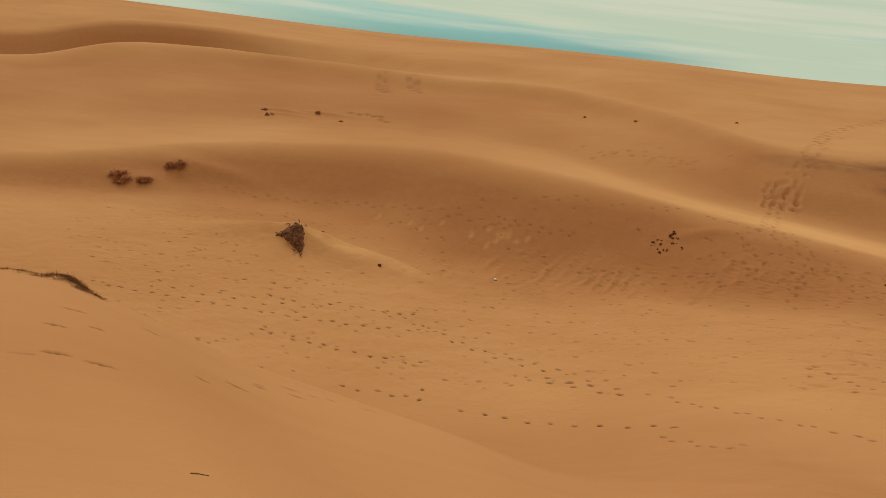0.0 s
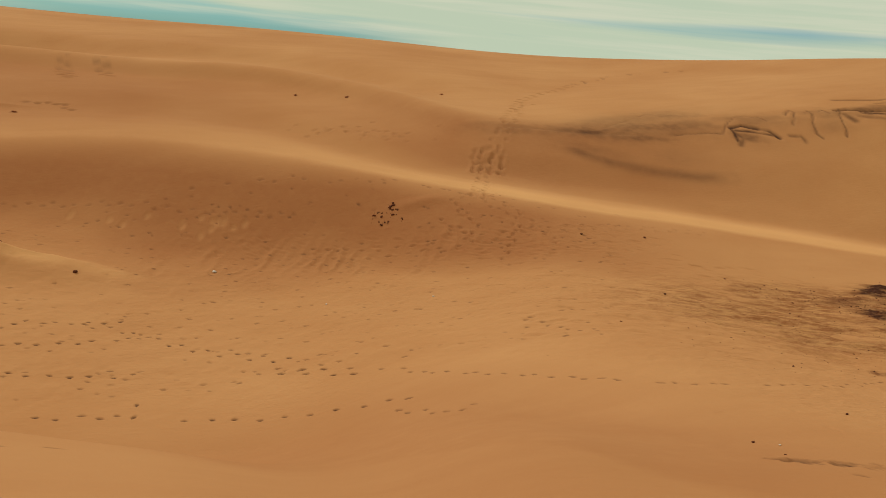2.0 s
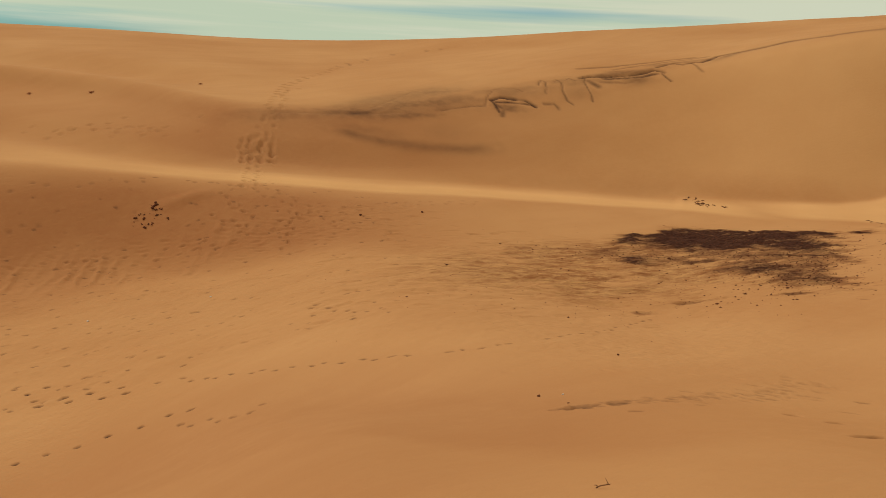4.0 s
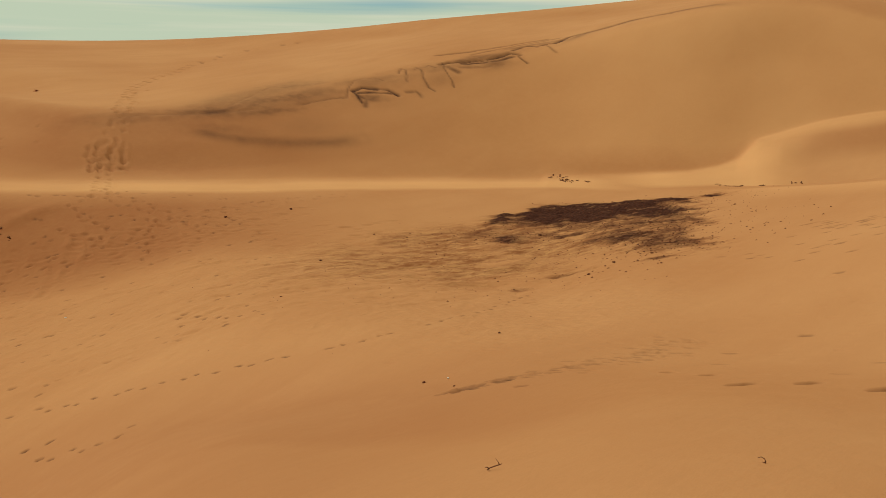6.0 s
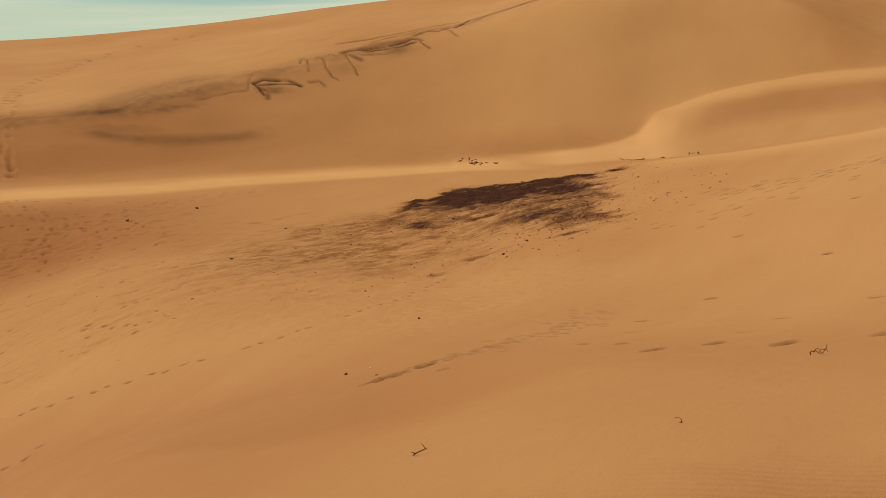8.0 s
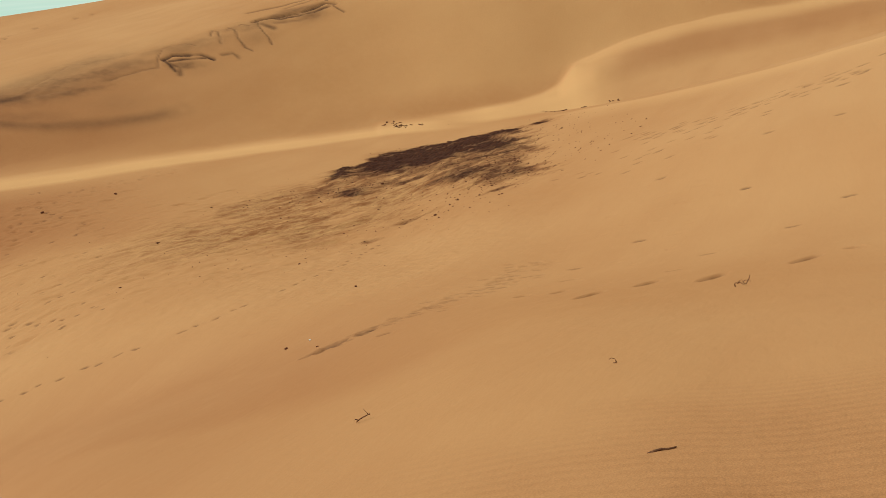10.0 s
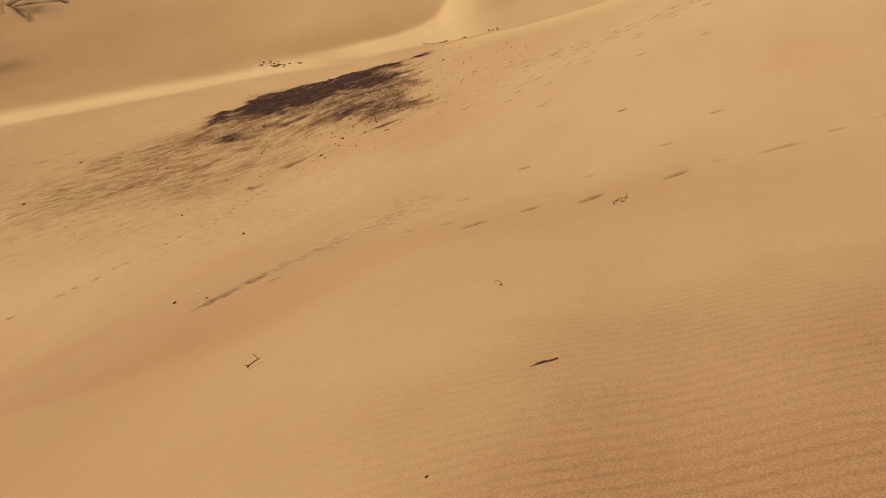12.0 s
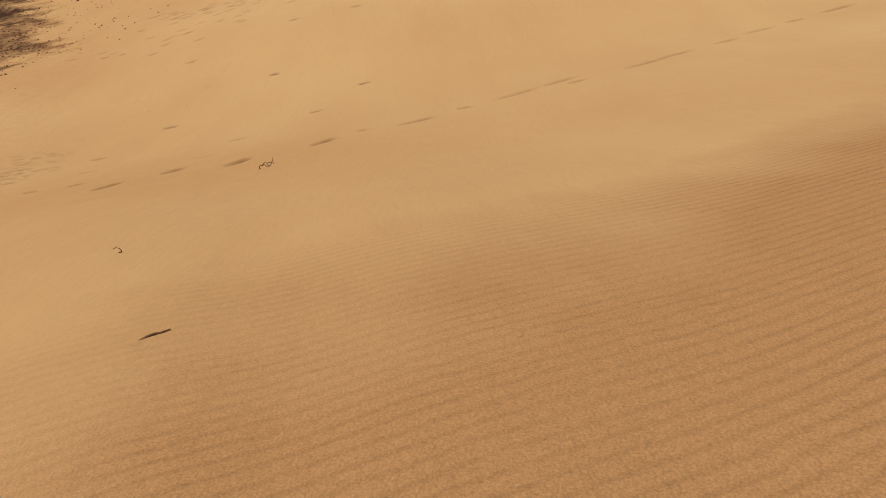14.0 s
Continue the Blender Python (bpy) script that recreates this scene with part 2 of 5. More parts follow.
# ---- marks in the sand, pressed into the sheet ----
chance = np.random.default_rng(7)


def mottle(x, y, size, seed):
    """Soft random field, 0 to 1, with blots of that size in metres."""
    lattice = np.random.default_rng(seed).random((256, 256))
    u, v = x / size, y / size
    i, j = np.floor(u).astype(int), np.floor(v).astype(int)
    s, t = u - i, v - j
    s, t = s * s * (3 - 2 * s), t * t * (3 - 2 * t)
    a, b, c, d = (lattice[(i + p) % 256, (j + q) % 256] for p, q in ((0, 0), (1, 0), (0, 1), (1, 1)))
    return (a * (1 - s) + b * s) * (1 - t) + (c * (1 - s) + d * s) * t


def blots(x, y, size, seed, turns=3):
    total = sum(mottle(x + 31 * k, y - 17 * k, size / 2 ** k, seed + k) / 2 ** k for k in range(turns))
    return total / sum(1 / 2 ** k for k in range(turns))


def window(x, y, reach):
    """The rows and columns of the sheet within reach of a place."""
    dx, dy = x - STAND[0], y - STAND[1]
    r, a = math.hypot(dx, dy), math.degrees(math.atan2(dx, dy))
    wide = math.degrees(min(reach / max(r, 0.1), 1.5))
    i0, i1 = np.searchsorted(radii, (r - reach, r + reach))
    j0, j1 = np.searchsorted(cols[:fine], (a - wide, a + wide))
    return slice(i0, i1), slice(j0, j1)


def local(x, y, heading, reach):
    """Window, and in it the offsets along and across a heading (degrees clockwise from y)."""
    w = window(x, y, reach)
    dx, dy = GX[w] - x, GY[w] - y
    s, c = math.sin(radians(heading)), math.cos(radians(heading))
    return w, dx * s + dy * c, dx * c - dy * s


DAMP, WET_AND_SHADE, LAG_AND_SHADE, PALE, COARSE = (np.zeros_like(Z) for _ in range(5))


def footprint(x, y, heading, length=0.19, width=0.085, depth=0.06, rim=0.25, pale=0.0, dark=0.0):
    w, along, across = local(x, y, heading, length * 1.6)
    q = (along / (length * 0.5)) ** 2 + (across / (width * 0.62)) ** 2
    Z[w] -= depth * (np.exp(-q ** 3) - rim * np.exp(-((np.sqrt(q) - 1.55) / 0.4) ** 2))
    if pale:
        PALE[w] = np.maximum(PALE[w], pale * np.exp(-q ** 2))
    # dark paints the shade of the print's hollow into the sand's colour
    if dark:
        WET_AND_SHADE[w] = np.maximum(WET_AND_SHADE[w], 0.9 * dark * np.exp(-q ** 3))


def trail(points, step=0.62, spread=0.11, jitter=0.05, skip=0.0, **kind):
    """Prints along a line, left and right by turns."""
    pts = np.array(points, float)
    legs = np.hypot(*np.diff(pts, axis=0).T)
    far = np.concatenate([[0], np.cumsum(legs)])
    side = 1
    for d in np.arange(0.1, far[-1], step):
        d += chance.normal(0, 0.06)
        x, y = np.interp(d, far, pts[:, 0]), np.interp(d, far, pts[:, 1])
        x2, y2 = np.interp(d + 0.1, far, pts[:, 0]), np.interp(d + 0.1, far, pts[:, 1])
        heading = math.degrees(math.atan2(x2 - x, y2 - y)) if (x2, y2) != (x, y) else 90
        side = -side
        if chance.random() < skip:
            continue
        h = radians(heading)
        x += side * spread * math.cos(h) + chance.normal(0, jitter)
        y += -side * spread * math.sin(h) + chance.normal(0, jitter)
        size = chance.uniform(0.8, 1.2)
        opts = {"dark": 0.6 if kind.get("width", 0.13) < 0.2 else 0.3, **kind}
        opts["length"], opts["depth"] = opts.get("length", 0.19) * size, opts.get("depth", 0.06) * chance.uniform(0.6, 1.2)
        footprint(x, y, heading + chance.normal(0, 8), **opts)


def hump(x, y, heading, long, wide, high, sharp=2.0):
    w, along, across = local(x, y, heading, 3 * max(long, wide))
    Z[w] += high * np.exp(-((np.abs(along) / long) ** sharp + (np.abs(across) / wide) ** sharp))


def stroke(points, wide, strength, drop=0.0):
    """A dark line of damp sand along a curve, with a small scarp under it."""
    pts = np.array(points, float)
    for (x0, y0), (x1, y1) in zip(pts[:-1], pts[1:]):
        mx, my, ln = (x0 + x1) / 2, (y0 + y1) / 2, math.hypot(x1 - x0, y1 - y0)
        w = window(mx, my, ln / 2 + 6 * wide)
        dx, dy = (x1 - x0) / ln, (y1 - y0) / ln
        px, py = GX[w] - x0, GY[w] - y0
        t = np.clip(px * dx + py * dy, 0, ln)
        d = np.hypot(px - t * dx + 0.2 * (blots(GX[w], GY[w], 0.9, 5) - 0.5), py - t * dy + 0.2 * (blots(GX[w], GY[w], 0.9, 15) - 0.5))
        m = np.exp(-(d / (0.78 * wide * (0.5 + 1.0 * blots(GX[w], GY[w], 1.1, 25)))) ** 2) * np.clip(2.2 * blots(GX[w], GY[w], 0.7, 35) + 0.15, 0, 1)
        # the old depth stays where two strokes meet
        old = WET_AND_SHADE[w].copy()
        WET_AND_SHADE[w] = np.maximum(old, strength * m)
        Z[w] -= drop * np.clip(m - old / max(strength, 0.01), 0, 1)


def blotch(x, y, heading, long, wide, strength, seed, field=None, grain=1.2, edge=0.3):
    """An uneven patch, long one way, broken up by streaks."""
    field = DAMP if field is None else field
    w, along, across = local(x, y, heading, 1.5 * long)
    q = np.sqrt((along / long) ** 2 + (across / wide) ** 2)
    streak = 0.6 * blots(along / 3.0, across, grain, seed) + 0.4 * blots(GX[w], GY[w], grain * 0.5, seed + 9)
    m = np.clip((1.25 - q - 1.3 * (streak - 0.28)) / edge, 0, 1)
    field[w] = np.maximum(field[w], strength * m * np.clip(1.35 - q, 0, 1))


# broad, slight unevenness of the dunes
near = np.clip((radii - 4) / 25, 0, 1)[:, None]
Z += near * (0.28 * (blots(GX, GY, 11.0, 21) - 0.5) + 0.08 * (blots(GX, GY, 2.6, 31) - 0.5)) * np.clip((95 - radii) / 20, 0, 1)[:, None]

# mound that holds the dead shrub, with its tail of blown sand
hump(-7.25, 34.4, 110, 1.25, 0.95, 0.84, 1.25)
hump(-5.9, 34.5, 99, 1.9, 0.65, 0.56, 1.1)
hump(-3.6, 34.1, 108, 2.4, 1.0, 0.34, 1.6)
hump(-4.6, 33.4, 100, 2.6, 0.8, 0.16, 2.0)
hump(-9.6, 34.9, 80, 2.6, 1.0, 0.35, 2.0)
for x, y in ((-17.5, 39.5), (-16.3, 39.8), (-15.2, 41.3)):
    hump(x, y, 100, 1.1, 0.7, 0.22)
hump(-13.6, 41.7, 95, 2.4, 0.6, 0.22)
for x, y in ((-15.0, 59.2), (-14.3, 58.0), (-11.2, 59.6)):
    hump(x + 0.9, y - 0.1, 97, 1.6, 0.35, 0.14)
# grassy hummock on the brow of the near dune
hump(-7.7, 14.05, 136, 0.75, 0.3, 0.16, 2.4)
blotch(-7.45, 13.85, 132, 0.95, 0.24, 1.0, 45, grain=0.25, edge=0.5)
blotch(-9.1, 14.7, 105, 0.9, 0.14, 0.9, 47, grain=0.2, edge=0.5)
hump(-9.0, 14.7, 100, 0.9, 0.35, 0.1)
hump(12.2, 36.1, 95, 1.3, 0.35, 0.12)

# the tail's blown sand, painted paler for the sunlight along it
blotch(-4.9, 34.2, 99, 3.6, 1.0, 1.0, 41, PALE, grain=1.5, edge=0.8)
blotch(-2.0, 33.4, 104, 3.0, 0.8, 0.5, 43, PALE, grain=1.5, edge=0.9)

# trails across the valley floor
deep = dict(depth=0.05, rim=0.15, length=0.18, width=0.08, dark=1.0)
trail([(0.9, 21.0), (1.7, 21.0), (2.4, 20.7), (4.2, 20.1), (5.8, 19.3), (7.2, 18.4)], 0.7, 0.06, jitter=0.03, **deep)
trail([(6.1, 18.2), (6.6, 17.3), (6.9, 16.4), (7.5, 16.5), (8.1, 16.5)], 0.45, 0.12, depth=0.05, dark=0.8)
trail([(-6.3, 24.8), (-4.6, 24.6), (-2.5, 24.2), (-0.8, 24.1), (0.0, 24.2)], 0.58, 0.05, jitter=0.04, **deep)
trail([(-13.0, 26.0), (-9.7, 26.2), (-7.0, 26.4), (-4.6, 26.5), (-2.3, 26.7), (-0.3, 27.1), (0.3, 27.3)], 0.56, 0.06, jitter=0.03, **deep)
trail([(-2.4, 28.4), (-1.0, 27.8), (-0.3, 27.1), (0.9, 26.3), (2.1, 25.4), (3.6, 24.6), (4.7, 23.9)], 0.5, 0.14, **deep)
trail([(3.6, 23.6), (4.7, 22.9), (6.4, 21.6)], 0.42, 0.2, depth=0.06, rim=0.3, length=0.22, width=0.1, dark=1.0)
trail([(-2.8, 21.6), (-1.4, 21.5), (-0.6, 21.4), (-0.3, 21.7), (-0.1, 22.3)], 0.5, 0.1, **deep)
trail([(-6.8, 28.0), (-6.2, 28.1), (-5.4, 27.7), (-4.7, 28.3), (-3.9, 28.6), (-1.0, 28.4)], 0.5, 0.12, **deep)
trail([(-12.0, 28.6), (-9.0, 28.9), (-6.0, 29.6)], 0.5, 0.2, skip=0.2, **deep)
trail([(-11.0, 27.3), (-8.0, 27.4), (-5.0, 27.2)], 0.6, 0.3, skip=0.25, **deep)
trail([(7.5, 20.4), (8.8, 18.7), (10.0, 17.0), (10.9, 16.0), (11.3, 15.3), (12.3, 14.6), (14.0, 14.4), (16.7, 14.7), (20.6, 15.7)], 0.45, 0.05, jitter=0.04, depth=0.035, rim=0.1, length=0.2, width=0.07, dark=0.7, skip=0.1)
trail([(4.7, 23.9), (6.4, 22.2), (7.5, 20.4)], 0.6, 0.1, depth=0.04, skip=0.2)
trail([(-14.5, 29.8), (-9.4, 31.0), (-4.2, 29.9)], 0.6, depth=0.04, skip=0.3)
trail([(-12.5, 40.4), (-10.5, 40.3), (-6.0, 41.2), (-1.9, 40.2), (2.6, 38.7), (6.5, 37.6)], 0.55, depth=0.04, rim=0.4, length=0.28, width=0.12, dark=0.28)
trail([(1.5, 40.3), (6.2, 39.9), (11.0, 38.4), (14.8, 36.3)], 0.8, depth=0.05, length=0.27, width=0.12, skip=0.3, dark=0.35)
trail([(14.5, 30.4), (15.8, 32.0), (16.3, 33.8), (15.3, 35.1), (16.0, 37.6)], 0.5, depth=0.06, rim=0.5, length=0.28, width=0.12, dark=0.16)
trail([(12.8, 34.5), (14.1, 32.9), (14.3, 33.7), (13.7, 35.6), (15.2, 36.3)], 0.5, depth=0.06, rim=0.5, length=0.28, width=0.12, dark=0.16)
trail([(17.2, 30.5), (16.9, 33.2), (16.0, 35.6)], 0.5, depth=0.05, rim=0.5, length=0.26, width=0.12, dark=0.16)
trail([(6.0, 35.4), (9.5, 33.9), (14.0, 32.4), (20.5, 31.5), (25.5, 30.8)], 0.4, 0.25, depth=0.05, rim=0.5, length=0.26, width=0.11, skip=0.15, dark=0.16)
# hollows left by steps on the shaded far slope
for k in range(34):
    d = chance.random()
    footprint(8.0 + 8.0 * d + chance.normal(0, 0.8), 52.4 - 4.0 * d + chance.normal(0, 0.8), chance.uniform(20, 70), chance.uniform(0.3, 0.55), chance.uniform(0.18, 0.3), 0.045, 0.35, dark=chance.uniform(0.04, 0.12))
# the climb over the ridge and up the far slope, wide and deep where the sand gave way
trail([(15.2, 35.9), (16.0, 37.6), (18.0, 42.0), (18.7, 44.0)], 0.5, 0.3, depth=0.07, rim=0.4, length=0.4, width=0.22, dark=0.15)
for k in range(60):
    across, up = chance.uniform(-1, 1), chance.uniform(-1, 1)
    x, y = 18.9 + 1.0 * across + 0.5 * up, 43.6 + 1.3 * up - 0.25 * across
    footprint(x, y, chance.uniform(15, 45), chance.uniform(0.34, 0.55), chance.uniform(0.2, 0.3), chance.uniform(0.04, 0.08), 0.5, dark=0.06)
trail([(19.0, 44.0), (20.6, 45.7), (21.7, 47.4), (23.6, 51.2)], 0.4, 0.35, jitter=0.12, depth=0.08, rim=0.5, length=0.4, width=0.26, dark=0.1)
trail([(23.6, 51.2), (27.1, 57.5), (29.9, 60.3), (35.1, 65.0), (39.2, 69.2), (44.8, 73.2), (50.1, 72.7), (53.5, 71.2)], 0.75, 0.28, depth=0.12, rim=0.3, length=0.5, width=0.32, dark=0.35)
trail([(24.5, 52.0), (30.5, 60.0), (37.5, 67.4), (47.0, 72.6)], 1.1, 0.3, depth=0.09, length=0.4, width=0.26, skip=0.3, dark=0.3)
trail([(-8.6, 78.5), (-8.0, 73.5), (-6.9, 70.0)], 0.9, 0.3, depth=0.12, length=0.8, width=0.6)
trail([(-5.6, 78.0), (-4.4, 72.0)], 0.9, 0.3, depth=0.1, length=0.8, width=0.6)
trail([(-9.0, 60.5), (-6.5, 60.0), (-5.8, 58.0)], 0.7, depth=0.08, length=0.5, width=0.4)
# close tracks on the near slope
for k in range(150):
    d = chance.random() ** 1.3
    x, y = 9.4 + 7.0 * d, 8.75 - 0.55 * min(1.0, 3 * d) - 0.3 * max(0.0, d - 0.6)
    x, y = x + chance.normal(0, 0.1), y + chance.normal(0, 0.09 + 0.3 * d)
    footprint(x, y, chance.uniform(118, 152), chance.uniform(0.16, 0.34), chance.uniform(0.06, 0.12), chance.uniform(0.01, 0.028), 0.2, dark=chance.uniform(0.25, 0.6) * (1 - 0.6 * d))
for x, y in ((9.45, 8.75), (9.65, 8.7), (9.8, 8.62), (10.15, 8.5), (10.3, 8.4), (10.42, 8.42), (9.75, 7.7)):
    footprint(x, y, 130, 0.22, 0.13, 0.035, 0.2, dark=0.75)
# long steps across the brow, stretched and turned up the slope to fit the camera's view
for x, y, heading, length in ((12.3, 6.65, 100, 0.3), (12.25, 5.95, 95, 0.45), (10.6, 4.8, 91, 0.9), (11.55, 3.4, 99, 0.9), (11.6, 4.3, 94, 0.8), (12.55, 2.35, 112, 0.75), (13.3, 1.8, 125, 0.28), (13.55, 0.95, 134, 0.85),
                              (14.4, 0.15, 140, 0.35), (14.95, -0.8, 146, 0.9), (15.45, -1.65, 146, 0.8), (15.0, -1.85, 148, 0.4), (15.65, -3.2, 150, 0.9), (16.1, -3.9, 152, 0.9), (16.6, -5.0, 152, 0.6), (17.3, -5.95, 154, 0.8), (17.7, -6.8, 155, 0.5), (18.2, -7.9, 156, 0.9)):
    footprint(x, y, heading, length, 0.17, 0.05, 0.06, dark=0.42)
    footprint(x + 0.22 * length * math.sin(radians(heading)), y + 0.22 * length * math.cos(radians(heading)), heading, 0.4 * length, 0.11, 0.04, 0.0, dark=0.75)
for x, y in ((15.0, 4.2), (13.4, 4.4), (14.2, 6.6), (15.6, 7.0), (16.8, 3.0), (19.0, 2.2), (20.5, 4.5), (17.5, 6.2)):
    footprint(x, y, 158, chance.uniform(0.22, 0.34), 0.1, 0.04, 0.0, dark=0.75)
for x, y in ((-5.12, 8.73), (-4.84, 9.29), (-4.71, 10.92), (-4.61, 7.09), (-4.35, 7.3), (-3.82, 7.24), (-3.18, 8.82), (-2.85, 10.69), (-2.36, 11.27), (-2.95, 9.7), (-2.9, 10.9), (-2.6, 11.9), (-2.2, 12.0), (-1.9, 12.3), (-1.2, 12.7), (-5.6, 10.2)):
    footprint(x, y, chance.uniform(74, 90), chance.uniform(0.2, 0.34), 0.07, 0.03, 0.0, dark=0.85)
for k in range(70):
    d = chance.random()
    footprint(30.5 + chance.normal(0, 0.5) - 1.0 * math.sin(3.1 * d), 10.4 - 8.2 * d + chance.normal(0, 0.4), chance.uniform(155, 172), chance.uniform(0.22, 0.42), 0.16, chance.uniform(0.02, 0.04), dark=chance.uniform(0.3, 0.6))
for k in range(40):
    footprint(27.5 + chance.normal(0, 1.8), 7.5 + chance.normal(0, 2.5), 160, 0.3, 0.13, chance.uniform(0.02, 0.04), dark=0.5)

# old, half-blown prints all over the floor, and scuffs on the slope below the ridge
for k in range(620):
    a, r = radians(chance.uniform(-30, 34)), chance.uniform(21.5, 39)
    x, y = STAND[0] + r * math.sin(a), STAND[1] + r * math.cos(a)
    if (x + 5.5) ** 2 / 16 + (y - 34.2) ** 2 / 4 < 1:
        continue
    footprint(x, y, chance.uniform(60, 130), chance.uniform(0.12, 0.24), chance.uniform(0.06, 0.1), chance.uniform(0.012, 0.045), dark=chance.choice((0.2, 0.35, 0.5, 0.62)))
for k in range(520):
    d = chance.random()
    x, y = 0.5 + 21 * d + chance.normal(0, 0.8), 36.9 - 8.0 * d + chance.normal(0, 1.2)
    footprint(x, y, chance.uniform(120, 150), chance.uniform(0.3, 0.7), chance.uniform(0.09, 0.15), chance.uniform(0.006, 0.022), 0.4)
for k in range(14):
    d = chance.random()
    footprint(-5.2 + 9.5 * d + chance.normal(0, 0.5), 40.0 - 2.4 * d + chance.normal(0, 0.7), 200, chance.uniform(0.35, 0.7), 0.25, 0.035, 0.3, pale=0.2)
for k in range(420):
    a, r = radians(chance.uniform(22, 60)), chance.uniform(22, 35)
    footprint(STAND[0] + r * math.sin(a), STAND[1] + r * math.cos(a), chance.uniform(105, 135), chance.uniform(0.4, 0.9), chance.uniform(0.1, 0.16), chance.uniform(0.01, 0.03))
for k in range(120):
    footprint(chance.uniform(11, 30), chance.uniform(5, 13), chance.uniform(120, 170), chance.uniform(0.2, 0.4), 0.1, chance.uniform(0.01, 0.025), 0.1)

# trodden, half-smoothed floor
floor_part = np.clip((radii[:, None] - line_r[3][None, :]) / 4, 0, 1) * np.clip((line_r[4][None, :] + 2 - radii[:, None]) / 4, 0, 1) * np.clip((70 - cols[None, :]) / 12, 0, 1)
Z += floor_part * (0.05 * (blots(GX * 0.8, GY * 1.2, 0.7, 51) - 0.5) + 0.04 * (blots(GX, GY, 0.28, 55, 2) - 0.5))

# scoured ripples at the foot of the ridge
belt = np.exp(-((GX * 0.23 + GY * 0.97 - 34.6 + 2.0 * (blots(GX, GY, 5, 61) - 0.5)) / 1.5) ** 2) * np.clip((GX + 2) / 3, 0, 1) * np.clip((19 - GX) / 6, 0, 1)
wave = np.sin(2 * np.pi * ((GX * 0.82 - GY * 0.57) / 0.62 + 2.4 * blots(GX, GY, 2.0, 66)))
Z += 0.075 * belt * np.maximum(wave, -0.3) * np.clip(2.5 * blots(GX, GY, 1.2, 71) - 0.9, 0, 1)

# the dark field of crumbled debris and its streaks
marks = DAMP.copy()
DAMP[:] = 0
OUTLINE = np.array([(31.0, 24.6), (34.3, 23.3), (37.7, 21.7), (42.0, 18.7), (38.6, 17.9), (35.0, 16.4), (31.0, 14.4), (28.0, 12.9), (25.6, 14.0), (26.6, 16.4), (27.6, 19.0), (26.4, 21.2), (27.0, 23.3)])
w = window(32.0, 19.5, 13.0)
px, py = GX[w], GY[w]
inside, gap = np.zeros(px.shape, bool), np.full(px.shape, 99.0)
for (x0, y0), (x1, y1) in zip(OUTLINE, np.roll(OUTLINE, -1, axis=0)):
    t = np.clip(((px - x0) * (x1 - x0) + (py - y0) * (y1 - y0)) / ((x1 - x0) ** 2 + (y1 - y0) ** 2), 0, 1)
    gap = np.minimum(gap, np.hypot(px - x0 - t * (x1 - x0), py - y0 - t * (y1 - y0)))
    inside ^= ((y0 > py) != (y1 > py)) & (px < (x1 - x0) * (py - y0) / (y1 - y0 + 1e-9) + x0)
gap = np.where(inside, gap, -gap)
core = np.exp(-((px - 32.8) * 0.88 - (py - 21.6) * 0.47) ** 2 / 26 - ((px - 32.8) * 0.47 + (py - 21.6) * 0.88) ** 2 / 6)
ragged = blots((px * 0.88 - py * 0.47) / 2.2, px * 0.47 + py * 0.88, 0.9, 101, 5)
DAMP[w] = np.clip(0.42 + gap / 1.5 + 0.8 * core + 3.4 * (ragged - 0.53), 0, 1) * np.clip(1.0 + gap / 1.6, 0, 1)
upper = np.exp(-(((px - 31) * 0.47 + (py - 24.6) * 0.88 + 0.5 + 1.2 * (ragged - 0.5)) / 1.1) ** 2) * np.clip((px - 29) / 4, 0, 1)
DAMP[w] *= np.clip(0.62 + 0.4 * core + 0.4 * upper + 0.9 * (blots(px, py, 2.2, 105) - 0.5), 0.3, 1)
blotch(23.6, 16.2, 118, 1.3, 0.4, 0.6, 141, grain=0.25, edge=0.5)
blotch(21.0, 16.4, 115, 0.8, 0.28, 0.55, 146, grain=0.35)
blotch(27.4, 22.6, 104, 4.5, 1.6, 0.56, 149, grain=0.5, edge=0.3)
blotch(24.8, 23.9, 102, 5.0, 1.7, 0.36, 151, grain=0.4, edge=0.24)
blotch(22.4, 22.0, 104, 5.0, 2.0, 0.26, 161, grain=0.35, edge=0.22)
blotch(26.0, 14.0, 116, 1.4, 0.45, 0.68, 147, grain=0.4, edge=0.5)
blotch(32.5, 17.6, 112, 2.6, 0.8, 0.82, 153, grain=0.5, edge=0.5)
blotch(28.8, 19.8, 112, 1.8, 0.7, 0.74, 155, grain=0.5, edge=0.5)
blotch(25.6, 20.2, 106, 5.0, 2.2, 0.3, 171, grain=0.4, edge=0.22)
heap = DAMP.copy()
DAMP[:] = np.maximum(DAMP, marks)
field = np.clip(heap, 0, 1)
Z += field * (0.22 * (blots(GX, GY, 0.9, 81) - 0.45) + 0.16 * (blots(GX, GY, 0.3, 83) - 0.5))
TROD = floor_part * np.maximum(np.clip(2.4 * blots(GX, GY, 4.0, 57) - 0.75, 0, 1), 0.8 * np.clip((cols[None, :] - 4) / 10, 0, 1) * np.clip((radii[:, None] - 22) / 5, 0, 1))
lines = np.exp(-(((GX - 21.5) * 0.2 + (GY - 20) * 0.98) / 3.6) ** 2 - ((GX - 21.5) / 8.5) ** 2)
Z += 0.16 * lines * (blots(GX * 0.35 + GY * 0.1, GY + 0.3 * GX, 0.5, 91) - 0.5) * 2
